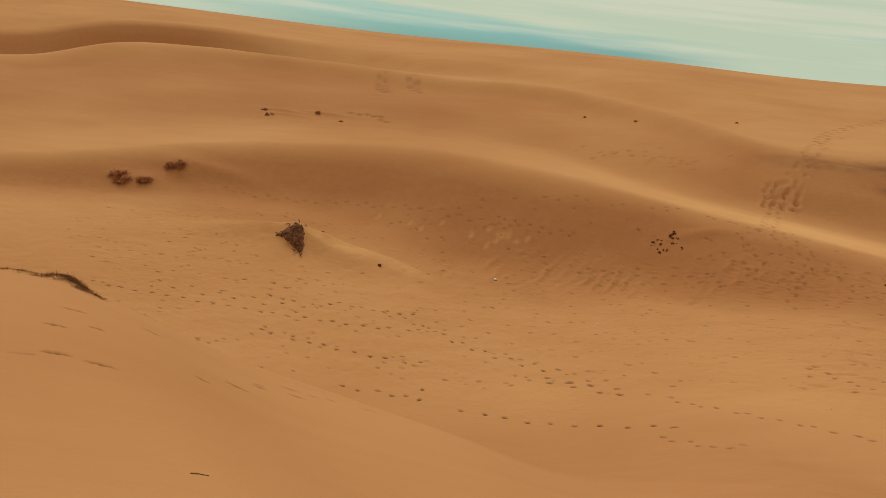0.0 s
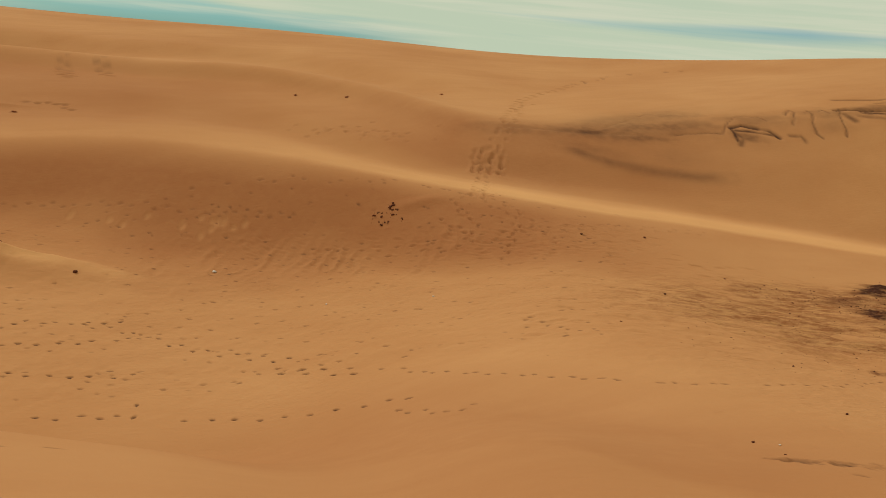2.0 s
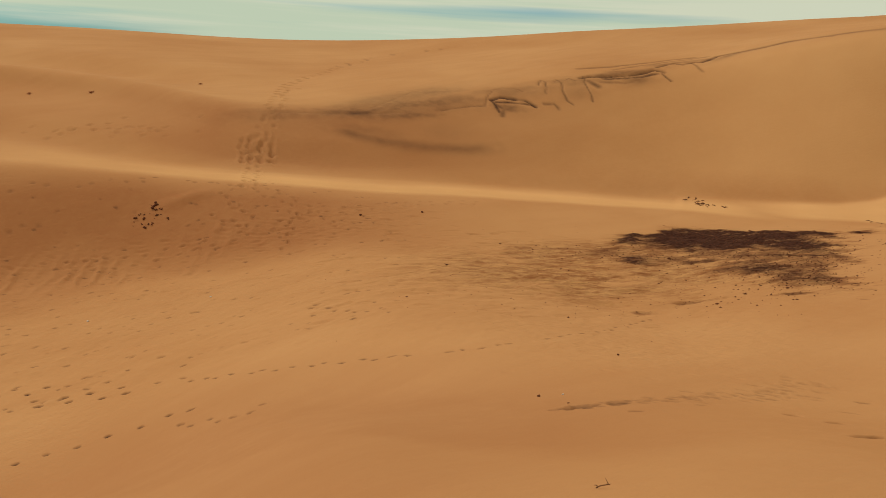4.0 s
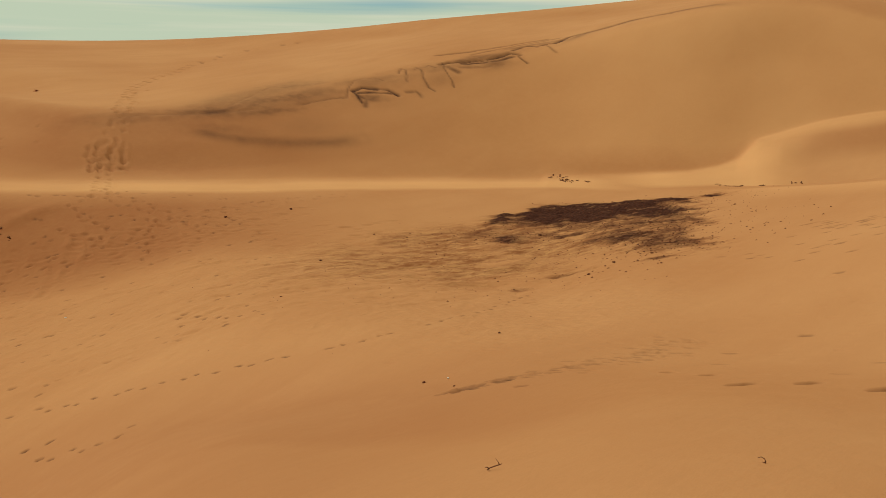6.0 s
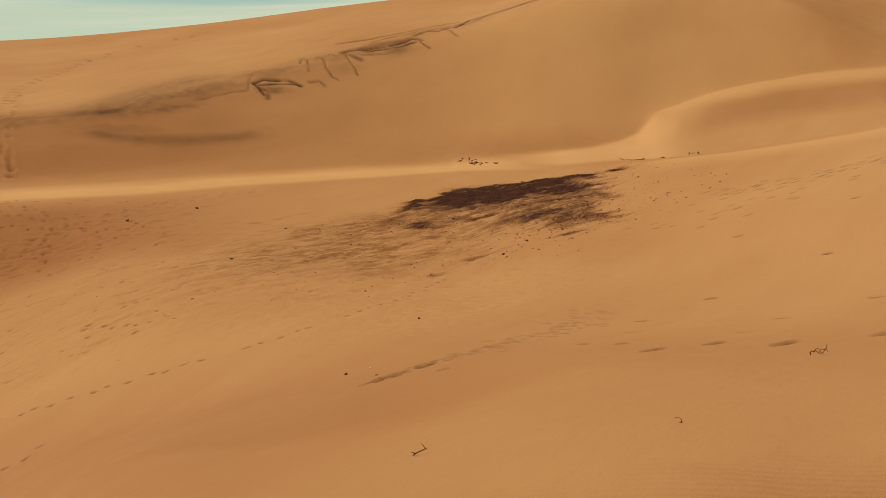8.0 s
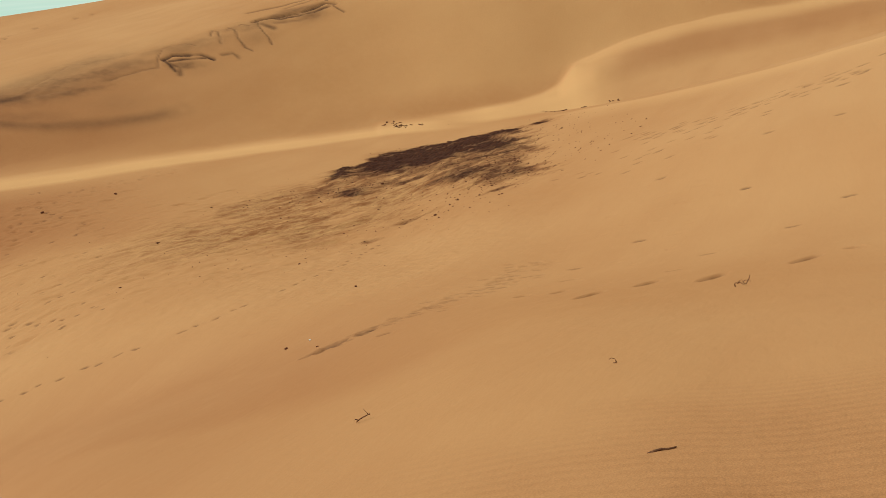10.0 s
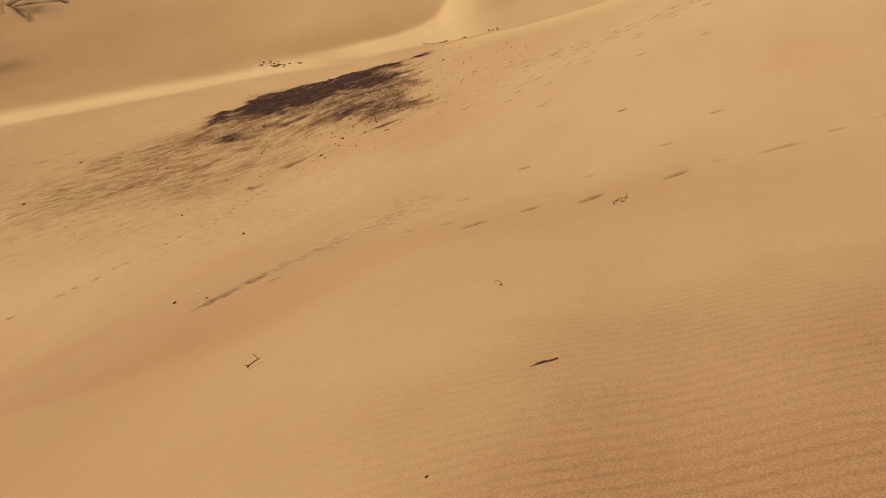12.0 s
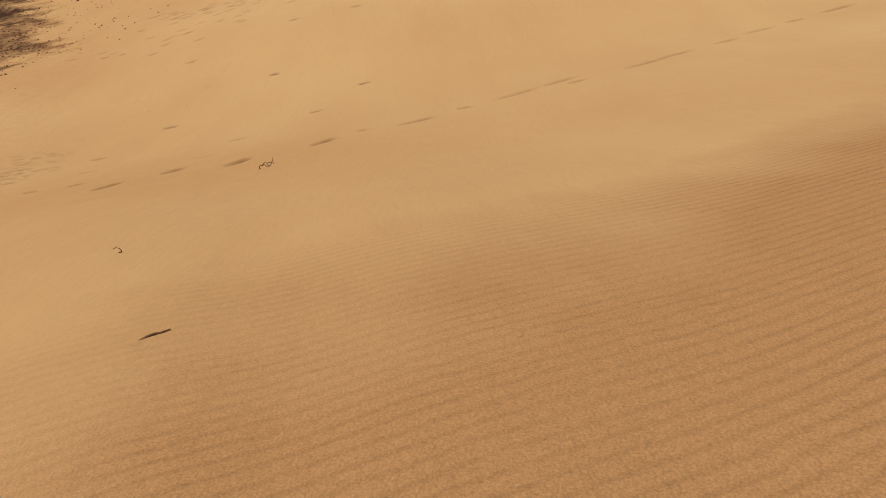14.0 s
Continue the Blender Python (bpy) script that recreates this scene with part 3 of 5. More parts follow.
streaked = np.exp(-np.abs(((GX - 23.5) * 0.3 + (GY - 20.8) * 0.95) / 3.7) ** 3 - np.abs(((GX - 23.5) * 0.95 - (GY - 20.8) * 0.3) / 7.0) ** 3)
ROUGH = np.clip(1.0 * streaked * np.clip(2.8 * blots(GX, GY, 1.8, 95) - 0.6, 0, 1) + field, 0, 1)

# damp layers laid bare along the upper edge of the slip face
stroke([(35.2, 42.8), (36.3, 43.9), (37.2, 44.4), (37.9, 44.2), (38.6, 43.7), (38.8, 43.0)], 0.11, 0.58, 0.06)
stroke([(36.2, 43.3), (37.0, 43.3), (37.6, 42.6), (38.3, 41.9), (38.5, 41.1)], 0.22, 1.00, 0.14)
stroke([(36.2, 43.3), (36.0, 42.6), (35.8, 41.9)], 0.19, 1.00, 0.06)
stroke([(36.3, 42.9), (37.3, 42.3), (38.2, 41.5)], 0.16, 1.00, 0.06)
stroke([(36.1, 42.6), (36.3, 42.0), (35.8, 41.5)], 0.25, 0.75, 0.05)
stroke([(40.4, 43.1), (41.1, 43.7), (41.2, 43.3), (40.5, 42.3), (40.0, 41.8)], 0.11, 0.61, 0.07)
stroke([(41.7, 42.8), (42.1, 43.0), (42.0, 42.5), (41.4, 41.5), (40.9, 40.5), (41.0, 40.0)], 0.11, 0.61, 0.07)
stroke([(42.5, 42.5), (43.0, 42.6), (43.1, 41.9)], 0.11, 0.70, 0.06)
stroke([(39.2, 41.0), (39.8, 40.7), (39.8, 40.2)], 0.25, 0.57, 0.05)
stroke([(44.2, 42.3), (43.4, 41.3), (42.9, 40.1), (42.5, 39.5)], 0.11, 0.66, 0.07)
stroke([(43.9, 41.5), (44.0, 40.5)], 0.28, 0.63, 0.05)
stroke([(43.8, 42.2), (44.6, 42.0), (45.3, 41.4), (46.1, 40.9), (46.7, 40.5), (47.6, 40.3), (48.3, 40.1), (49.3, 39.9), (49.6, 39.1)], 0.23, 1.00, 0.2)
stroke([(45.0, 41.2), (46.3, 40.3), (47.8, 39.7), (49.0, 39.3)], 0.19, 0.94, 0.08)
stroke([(44.6, 40.9), (46.0, 39.8), (47.6, 39.2)], 0.25, 0.46, 0.04)
stroke([(49.5, 39.6), (49.1, 38.6), (49.0, 38.0)], 0.16, 0.75, 0.05)
stroke([(49.9, 40.2), (50.8, 40.1), (51.7, 40.0), (51.6, 39.1), (52.6, 38.9), (53.2, 38.3), (54.2, 38.2)], 0.19, 0.88, 0.1)
stroke([(52.3, 38.8), (51.6, 37.2)], 0.15, 0.40, 0.04)
stroke([(53.1, 38.4), (55.2, 38.6), (56.5, 37.8), (58.2, 36.6), (60.6, 35.9), (61.7, 34.9), (62.5, 33.4)], 0.25, 1.00, 0.12)
stroke([(45.5, 44.2), (47.8, 42.6), (49.2, 42.3), (52.0, 41.6), (54.5, 40.2)], 0.25, 0.48, 0.06)
stroke([(47.0, 41.9), (49.4, 41.4), (51.6, 40.9), (55.0, 39.3)], 0.18, 0.46, 0.05)
stroke([(24.4, 46.0), (25.8, 45.4), (27.2, 45.5), (30.1, 46.6), (32.2, 47.6)], 0.20, 0.48, 0.04)
stroke([(21.2, 46.8), (22.6, 46.7), (24.4, 46.0), (27.0, 45.0), (29.6, 44.3)], 0.18, 0.40, 0.05)
stroke([(32.1, 43.6), (33.0, 43.5), (34.1, 43.2), (35.1, 42.9)], 0.11, 0.56, 0.06)
for x, y, turn, long, wide, much, seed, broken in ((27.5, 45.2, 106, 6.5, 2.2, 0.6, 181, 0.9), (31.0, 45.0, 112, 5.5, 2.6, 0.6, 183, 0.7), (29.5, 43.9, 108, 4.5, 1.0, 0.5, 184, 0.4), (33.5, 46.6, 112, 4.5, 2.2, 0.48, 186, 0.9),
                                                   (34.0, 44.4, 116, 4.5, 2.4, 0.42, 185, 1.0), (38.4, 43.4, 118, 5.5, 1.7, 0.36, 187, 0.8), (36.6, 41.9, 122, 2.2, 1.0, 0.55, 188, 0.5),
                                                   (43.0, 42.0, 118, 4.5, 1.2, 0.36, 190, 0.6), (46.8, 41.0, 112, 5.0, 0.9, 0.55, 189, 0.6), (52.0, 39.8, 118, 5.0, 0.8, 0.4, 192, 0.5),
                                                   (21.5, 46.6, 104, 5.0, 1.4, 0.42, 191, 0.9), (26.0, 43.2, 125, 5.0, 1.4, 0.25, 193, 0.9)):
    blotch(x, y, turn, long, wide, much, seed, WET_AND_SHADE, grain=broken, edge=1.0)
# dusky damp sand in broad soft patches, and one long band low on the face
def smudge(points, wide, strength, seed):
    pts = np.array(points, float)
    for (x0, y0), (x1, y1) in zip(pts[:-1], pts[1:]):
        ln = math.hypot(x1 - x0, y1 - y0)
        w = window((x0 + x1) / 2, (y0 + y1) / 2, ln / 2 + 3 * wide)
        t = np.clip(((GX[w] - x0) * (x1 - x0) + (GY[w] - y0) * (y1 - y0)) / ln ** 2, 0, 1)
        d = np.hypot(GX[w] - x0 - t * (x1 - x0), GY[w] - y0 - t * (y1 - y0))
        fade = np.clip(np.minimum(np.hypot(GX[w] - pts[0, 0], GY[w] - pts[0, 1]), np.hypot(GX[w] - pts[-1, 0], GY[w] - pts[-1, 1])) / (2.5 * wide), 0.1, 1)
        WET_AND_SHADE[w] = np.maximum(WET_AND_SHADE[w], strength * fade * np.exp(-(d / wide) ** 2) * (0.55 + 0.9 * blots(GX[w], GY[w], 1.6, seed)))


smudge([(22.0, 46.6), (25.4, 45.8), (29.0, 46.6), (33.0, 46.8), (37.5, 46.4)], 1.6, 0.3, 301)
smudge([(26.0, 45.2), (29.5, 44.6), (33.0, 44.6), (37.0, 44.6)], 1.3, 0.32, 303)
smudge([(24.8, 45.9), (26.8, 45.2), (28.4, 44.3)], 0.6, 0.75, 305)
smudge([(24.0, 44.2), (25.2, 42.9), (26.4, 41.9), (27.7, 41.2), (29.2, 40.5), (31.7, 39.5), (33.4, 39.0)], 0.45, 0.46, 307)
smudge([(28.0, 42.6), (31.0, 41.6), (34.0, 41.2)], 1.1, 0.14, 309)
smudge([(36.4, 42.0), (37.8, 41.2)], 0.8, 0.42, 311)
smudge([(45.5, 40.4), (48.8, 38.9)], 0.7, 0.45, 313)
smudge([(40.0, 41.2), (44.0, 40.4)], 0.8, 0.26, 315)
smudge([(53.0, 38.1), (56.5, 37.4), (60.6, 35.5), (63.5, 33.0), (66.5, 30.0)], 0.5, 0.4, 317)

# darker, coarser reddish grains on the slope below the ridge, its shade painted in too
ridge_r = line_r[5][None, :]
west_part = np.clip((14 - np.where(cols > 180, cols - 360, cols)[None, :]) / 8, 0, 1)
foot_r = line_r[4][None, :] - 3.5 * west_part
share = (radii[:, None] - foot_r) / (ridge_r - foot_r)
LAG_AND_SHADE += np.clip(share / (0.35 + 0.25 * west_part) + 0.9 * (blots(GX, GY, 4.0, 201) - 0.5), 0, 1) * np.clip((0.98 - share) / 0.25, 0, 1) \
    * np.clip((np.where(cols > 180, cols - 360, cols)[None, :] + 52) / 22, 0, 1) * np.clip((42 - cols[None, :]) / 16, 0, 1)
bear, far = np.where(cols > 180, cols - 360, cols)[None, :], radii[:, None]


def between(lower, upper):
    """Share of the way from one line of the dunes to another, at each place."""
    return (far - line_r[lower][None, :]) / (line_r[upper][None, :] - line_r[lower][None, :])


def ramp(v, lo, hi):
    return np.clip((v - lo) / (hi - lo), 0, 1)


# shade painted in as redder sand: hollow behind the ridge, far slopes, the spur's steep side and the near dune's slope
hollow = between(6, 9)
LAG_AND_SHADE += 0.82 * ramp(hollow, 0.0, 0.25) * ramp(hollow, 1.1, 0.8) * ramp(bear, 8, 20) * ramp(bear, 48, 30) * (0.7 + 0.6 * blots(GX, GY, 5.0, 205))
LAG_AND_SHADE += 0.62 * ramp(between(5, 9), 0.05, 0.35) * ramp(between(5, 9), 1.0, 0.85) * ramp(bear, 14, -4) * ramp(bear, -90, -45) * (0.55 + 0.9 * blots(GX, GY, 7.0, 207))
LAG_AND_SHADE += 0.9 * ramp(between(10, 11), 0.0, 0.15) * ramp(between(10, 11), 1.0, 0.9) * ramp(bear, -12, -20)
LAG_AND_SHADE += 0.5 * ON_SPUR * ramp(SPUR_RISE, 0.05, 0.3) * ramp(SPUR_RISE, 0.72, 0.5) * ramp(bear, 69.5, 74)
LAG_AND_SHADE += 0.12 * ramp(between(9, 10), -0.02, 0.1) * ramp(between(9, 10), 1.6, 1.0) * ramp(bear, 76, 79)
LAG_AND_SHADE += 0.52 * ramp(bear, 56, 28) * ramp(bear, -170, -100) * (0.4 + 0.6 * ramp(bear, -5, 18)) * ramp(far, line_r[2][None, :] + 2.5, line_r[2][None, :] + 0.3)
LAG_AND_SHADE[:] = np.maximum(LAG_AND_SHADE, 0.62 * ramp(bear, 62, 46) * ramp(bear, -16, 6) * ramp(far, line_r[3][None, :] + 3, line_r[3][None, :] - 2) * ramp(far, line_r[2][None, :] - 2.5, line_r[2][None, :] - 0.3))
# clean blown sand and painted light: pale along the ridge crest, bench and spur top
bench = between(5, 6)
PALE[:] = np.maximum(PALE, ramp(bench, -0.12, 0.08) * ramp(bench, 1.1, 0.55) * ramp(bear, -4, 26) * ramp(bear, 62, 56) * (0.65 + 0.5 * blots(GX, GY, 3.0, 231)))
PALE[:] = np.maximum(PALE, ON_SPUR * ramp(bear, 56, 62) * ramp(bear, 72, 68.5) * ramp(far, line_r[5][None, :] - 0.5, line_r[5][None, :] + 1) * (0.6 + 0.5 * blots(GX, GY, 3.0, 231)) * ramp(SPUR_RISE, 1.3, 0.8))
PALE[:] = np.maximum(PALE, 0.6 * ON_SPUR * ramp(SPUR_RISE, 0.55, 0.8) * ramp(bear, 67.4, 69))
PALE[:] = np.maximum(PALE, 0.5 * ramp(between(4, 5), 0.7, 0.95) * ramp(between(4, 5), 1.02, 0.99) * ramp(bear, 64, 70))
# slip face painted paler, to stand in for light on it
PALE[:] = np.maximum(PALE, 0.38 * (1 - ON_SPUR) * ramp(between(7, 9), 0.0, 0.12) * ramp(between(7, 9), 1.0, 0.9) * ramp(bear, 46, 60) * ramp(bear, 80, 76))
PALE[:] *= 1 - np.clip((DAMP + WET_AND_SHADE) * 2, 0, 1)
# granules and ripples where the near slope is blown clean
edge_d = (GX - 4.4) * 0.80 + (GY - 1.4) * 0.60
COARSE += np.clip(0.5 - edge_d / 1.6 + 0.8 * (blots(GX, GY, 0.9, 211) - 0.5), 0, 1) * (radii < 14)[:, None] * np.clip((cols[None, :] - 42) / 30, 0, 1) * np.clip((300 - cols[None, :]) / 90, 0, 1)


# ---- materials ----
def material(name, rough=0.9):
    m = bpy.data.materials.new(name)
    m.use_nodes = True
    bsdf = m.node_tree.nodes["Principled BSDF"]
    bsdf.inputs["Roughness"].default_value = rough
    bsdf.inputs["Specular IOR Level"].default_value = 0.06
    return m, m.node_tree.nodes, m.node_tree.links, bsdf


def blend(n, l, fac, a, b, mode="MIX"):
    """A colour mix; each input is a socket, a colour or a number."""
    mix = n.new("ShaderNodeMix")
    mix.data_type, mix.blend_type = "RGBA", mode
    for slot, value in ((0, fac), (6, a), (7, b)):
        if isinstance(value, bpy.types.NodeSocket):
            l.new(value, mix.inputs[slot])
        else:
            mix.inputs[slot].default_value = value
    return mix.outputs[2]


def grain(n, l, co, scale, detail=4.0, rough=0.6, stretch=(1, 1, 1), turn=0.0):
    mp = n.new("ShaderNodeMapping")
    mp.inputs["Scale"].default_value = stretch
    mp.inputs["Rotation"].default_value = (0, 0, radians(turn))
    l.new(co, mp.inputs["Vector"])
    t = n.new("ShaderNodeTexNoise")
    t.inputs["Scale"].default_value, t.inputs["Detail"].default_value, t.inputs["Roughness"].default_value = scale, detail, rough
    l.new(mp.outputs["Vector"], t.inputs["Vector"])
    return t.outputs["Fac"]


def grain_along(n, l, co, bearing, long, short, detail=6.0, rough=0.65):
    """Noise drawn out along a bearing, with blots of those sizes in metres."""
    mp = n.new("ShaderNodeMapping")
    mp.vector_type = "TEXTURE"
    mp.inputs["Scale"].default_value = (long, short, short)
    mp.inputs["Rotation"].default_value = (0, 0, radians(90 - bearing))
    l.new(co, mp.inputs["Vector"])
    t = n.new("ShaderNodeTexNoise")
    t.inputs["Scale"].default_value, t.inputs["Detail"].default_value, t.inputs["Roughness"].default_value = 1.0, detail, rough
    l.new(mp.outputs["Vector"], t.inputs["Vector"])
    return t.outputs["Fac"]


def span(n, l, value, lo, hi, to_lo=0.0, to_hi=1.0):
    r = n.new("ShaderNodeMapRange")
    for slot, v in (("From Min", lo), ("From Max", hi), ("To Min", to_lo), ("To Max", to_hi)):
        r.inputs[slot].default_value = v
    l.new(value, r.inputs["Value"])
    return r.outputs["Result"]


def times(n, l, a, b):
    m = n.new("ShaderNodeMath")
    m.operation = "MULTIPLY"
    for slot, v in ((0, a), (1, b)):
        if isinstance(v, bpy.types.NodeSocket):
            l.new(v, m.inputs[slot])
        else:
            m.inputs[slot].default_value = v
    return m.outputs[0]


def layer(n, name):
    a = n.new("ShaderNodeAttribute")
    a.attribute_name = name
    return a.outputs["Fac"]


SAND, SAND_PALE, SAND_RED = (0.47, 0.230, 0.090, 1), (0.54, 0.286, 0.120, 1), (0.405, 0.180, 0.069, 1)
DAMP_DARK, LAG_SHADE_BROWN = (0.040, 0.015, 0.010, 1), (0.315, 0.120, 0.045, 1)

sand, n, l, bsdf = material("sand", 0.95)
bsdf.inputs["Specular IOR Level"].default_value = 0.04
co = n.new("ShaderNodeNewGeometry").outputs["Position"]
broad = grain(n, l, co, 0.06, 3)
streaks = grain(n, l, co, 0.5, 4, 0.55, (0.35, 1.6, 1.0), 14)
patches = grain(n, l, co, 2.2, 4)
speck = grain(n, l, co, 125.0, 2, 0.8)
fleck = grain(n, l, co, 34.0, 3, 0.7)
colour = blend(n, l, span(n, l, broad, 0.35, 0.65), SAND, SAND_PALE)
colour = blend(n, l, span(n, l, streaks, 0.42, 0.75, 0.0, 0.22), colour, SAND_RED)
colour = blend(n, l, span(n, l, patches, 0.45, 0.75, 0.0, 0.22), colour, SAND_PALE)
# reddish grains, with the slopes' shade painted in
lag_and_shade = times(n, l, layer(n, "lag_and_shade"), span(n, l, patches, 0.25, 0.6, 0.82, 1.0))
colour = blend(n, l, times(n, l, lag_and_shade, 0.72), colour, LAG_SHADE_BROWN)
# blown sand, with light on the flat tops and slip face painted in
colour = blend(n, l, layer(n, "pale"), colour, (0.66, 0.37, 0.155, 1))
coarse = layer(n, "coarse")
colour = blend(n, l, times(n, l, coarse, 0.95), colour, (0.385, 0.172, 0.066, 1))
damp = layer(n, "damp")
damp_break = n.new("ShaderNodeMath")
damp_break.operation = "MULTIPLY_ADD"
l.new(grain_along(n, l, co, 112, 1.5, 0.42, 9, 0.7), damp_break.inputs[0])
damp_break.inputs[1].default_value = 2.2
l.new(damp, damp_break.inputs[2])
rough = layer(n, "rough")
clumps = grain_along(n, l, co, 110, 1.0, 0.3, 9, 0.78)
crumbly = grain_along(n, l, co, 110, 0.5, 0.2, 6, 0.7)
colour = blend(n, l, times(n, l, rough, span(n, l, clumps, 0.51, 0.58, 0.0, 0.8)), colour, (0.315, 0.122, 0.043, 1))
colour = blend(n, l, times(n, l, rough, span(n, l, clumps, 0.49, 0.42, 0.0, 0.8)), colour, (0.64, 0.345, 0.135, 1))
damp_mask = times(n, l, span(n, l, damp_break.outputs[0], 1.42, 2.0), span(n, l, damp, 0.0, 0.2))
damp_tone = blend(n, l, span(n, l, grain(n, l, co, 7.0, 6, 0.7, (0.5, 1.4, 1), 12), 0.4, 0.68), DAMP_DARK, (0.115, 0.05, 0.03, 1))
damp_tone = blend(n, l, span(n, l, damp, 0.45, 0.85), (0.25, 0.1, 0.04, 1), damp_tone)
colour = blend(n, l, damp_mask, colour, damp_tone)
# damp layers, and the shade painted into the footprints
wet_and_shade = times(n, l, layer(n, "wet_and_shade"), span(n, l, grain(n, l, co, 1.3, 6, 0.65), 0.3, 0.6, 0.75, 1.1))
colour = blend(n, l, wet_and_shade, colour, (0.07, 0.034, 0.022, 1))
# grains: pale and dark ones beside each other, strongest in the coarse sand
dots = span(n, l, speck, 0.3, 0.7, 0.68, 1.3)
dots = blend(n, l, span(n, l, coarse, 0, 1, 0.12, 0.78), (1, 1, 1, 1), dots)
colour = blend(n, l, 1.0, colour, dots, "MULTIPLY")
colour = blend(n, l, span(n, l, fleck, 0.62, 0.75, 0.0, 0.28), colour, SAND_RED)
l.new(colour, bsdf.inputs["Base Color"])
# wind ripples, then grains
mp = n.new("ShaderNodeMapping")
mp.inputs["Rotation"].default_value = (0, 0, radians(-24))
l.new(co, mp.inputs["Vector"])
ripple = n.new("ShaderNodeTexWave")
ripple.wave_type, ripple.bands_direction = "BANDS", "X"
ripple.inputs["Scale"].default_value = 4.2
ripple.inputs["Distortion"].default_value = 2.0
ripple.inputs["Detail"].default_value = 2.0
ripple.inputs["Detail Scale"].default_value = 1.1
l.new(mp.outputs["Vector"], ripple.inputs["Vector"])
rip = times(n, l, ripple.outputs["Fac"], times(n, l, coarse, span(n, l, patches, 0.3, 0.6, 0.6, 1.0)))
bump = n.new("ShaderNodeBump")
bump.inputs["Strength"].default_value, bump.inputs["Distance"].default_value = 0.8, 0.014
l.new(rip, bump.inputs["Height"])
bump2 = n.new("ShaderNodeBump")
bump2.inputs["Strength"].default_value, bump2.inputs["Distance"].default_value = 0.5, 0.0045
l.new(times(n, l, grain(n, l, co, 60.0, 3, 0.75), span(n, l, coarse, 0, 1, 0.22, 1.0)), bump2.inputs["Height"])
l.new(bump.outputs["Normal"], bump2.inputs["Normal"])
bump3 = n.new("ShaderNodeBump")
bump3.inputs["Strength"].default_value, bump3.inputs["Distance"].default_value = 0.5, 0.034
l.new(grain(n, l, co, 4.5, 5, 0.6, (0.5, 1.5, 1), 14), bump3.inputs["Height"])
l.new(bump2.outputs["Normal"], bump3.inputs["Normal"])
bump4 = n.new("ShaderNodeBump")
bump4.inputs["Strength"].default_value, bump4.inputs["Distance"].default_value = 1.0, 0.16
l.new(times(n, l, crumbly, span(n, l, rough, 0.0, 0.8)), bump4.inputs["Height"])
l.new(bump3.outputs["Normal"], bump4.inputs["Normal"])
bump5 = n.new("ShaderNodeBump")
bump5.inputs["Strength"].default_value, bump5.inputs["Distance"].default_value = 1.0, 0.065
l.new(times(n, l, grain_along(n, l, co, 100, 0.34, 0.16, 4, 0.6), layer(n, "trod")), bump5.inputs["Height"])
l.new(bump4.outputs["Normal"], bump5.inputs["Normal"])
l.new(bump5.outputs["Normal"], bsdf.inputs["Normal"])


def plain(name, dark, light, scale=30.0, rough=0.9):
    """A dull natural material that wanders between two colours, from piece to piece and within each."""
    m, n, l, bsdf = material(name, rough)
    co = n.new("ShaderNodeTexCoord").outputs["Object"]
    info = n.new("ShaderNodeObjectInfo")
    island = n.new("ShaderNodeNewGeometry").outputs["Random Per Island"]
    c = blend(n, l, span(n, l, grain(n, l, co, scale, 5), 0.35, 0.68), dark, light)
    c = blend(n, l, times(n, l, island, 0.5), c, light)
    c = blend(n, l, times(n, l, info.outputs["Random"], 0.35), c, dark)
    l.new(c, bsdf.inputs["Base Color"])
    b = n.new("ShaderNodeBump")
    b.inputs["Strength"].default_value, b.inputs["Distance"].default_value = 0.6, 0.01
    l.new(grain(n, l, co, scale * 2.5, 4), b.inputs["Height"])
    l.new(b.outputs["Normal"], bsdf.inputs["Normal"])
    return m


dead_wood = plain("dead_wood", (0.07, 0.028, 0.015, 1), (0.20, 0.095, 0.05, 1))
root_mat = plain("matted_roots", (0.045, 0.015, 0.008, 1), (0.38, 0.18, 0.095, 1), 8.0)
dry_leaf = plain("dry_leaf", (0.22, 0.068, 0.028, 1), (0.44, 0.165, 0.07, 1), 20.0)
grass_blade = plain("grass_blade", (0.10, 0.036, 0.014, 1), (0.28, 0.135, 0.05, 1), 14.0, 1.0)
clod_dark = plain("clod_dark", (0.05, 0.016, 0.008, 1), (0.17, 0.06, 0.03, 1), 16.0)
pale_stone = plain("pale_stone", (0.5, 0.44, 0.36, 1), (0.75, 0.7, 0.62, 1), 22.0, 0.6)

bleached_wood = plain("bleached_wood", (0.075, 0.03, 0.016, 1), (0.25, 0.12, 0.06, 1), 40.0)


# ---- the ground: one sheet of sand to the horizon ----
nr, nc = Z.shape
ground_mesh = bpy.data.meshes.new("ground")
ground_mesh.vertices.add(nr * nc)
ground_mesh.vertices.foreach_set("co", np.stack([GX, GY, Z], -1).astype(np.float32).ravel())
ri, ci = np.meshgrid(np.arange(nr - 1), np.arange(nc), indexing="ij")
cn = (ci + 1) % nc
quads = np.stack([ri * nc + ci, ri * nc + cn, (ri + 1) * nc + cn, (ri + 1) * nc + ci], -1)[..., ::-1].reshape(-1, 4)
ground_mesh.loops.add(quads.size)
ground_mesh.loops.foreach_set("vertex_index", quads.astype(np.int32).ravel())
ground_mesh.polygons.add(len(quads))
ground_mesh.polygons.foreach_set("loop_start", np.arange(0, quads.size, 4, dtype=np.int32))
ground_mesh.update(calc_edges=True)
ground_mesh.shade_smooth()
ground_mesh.materials.append(sand)
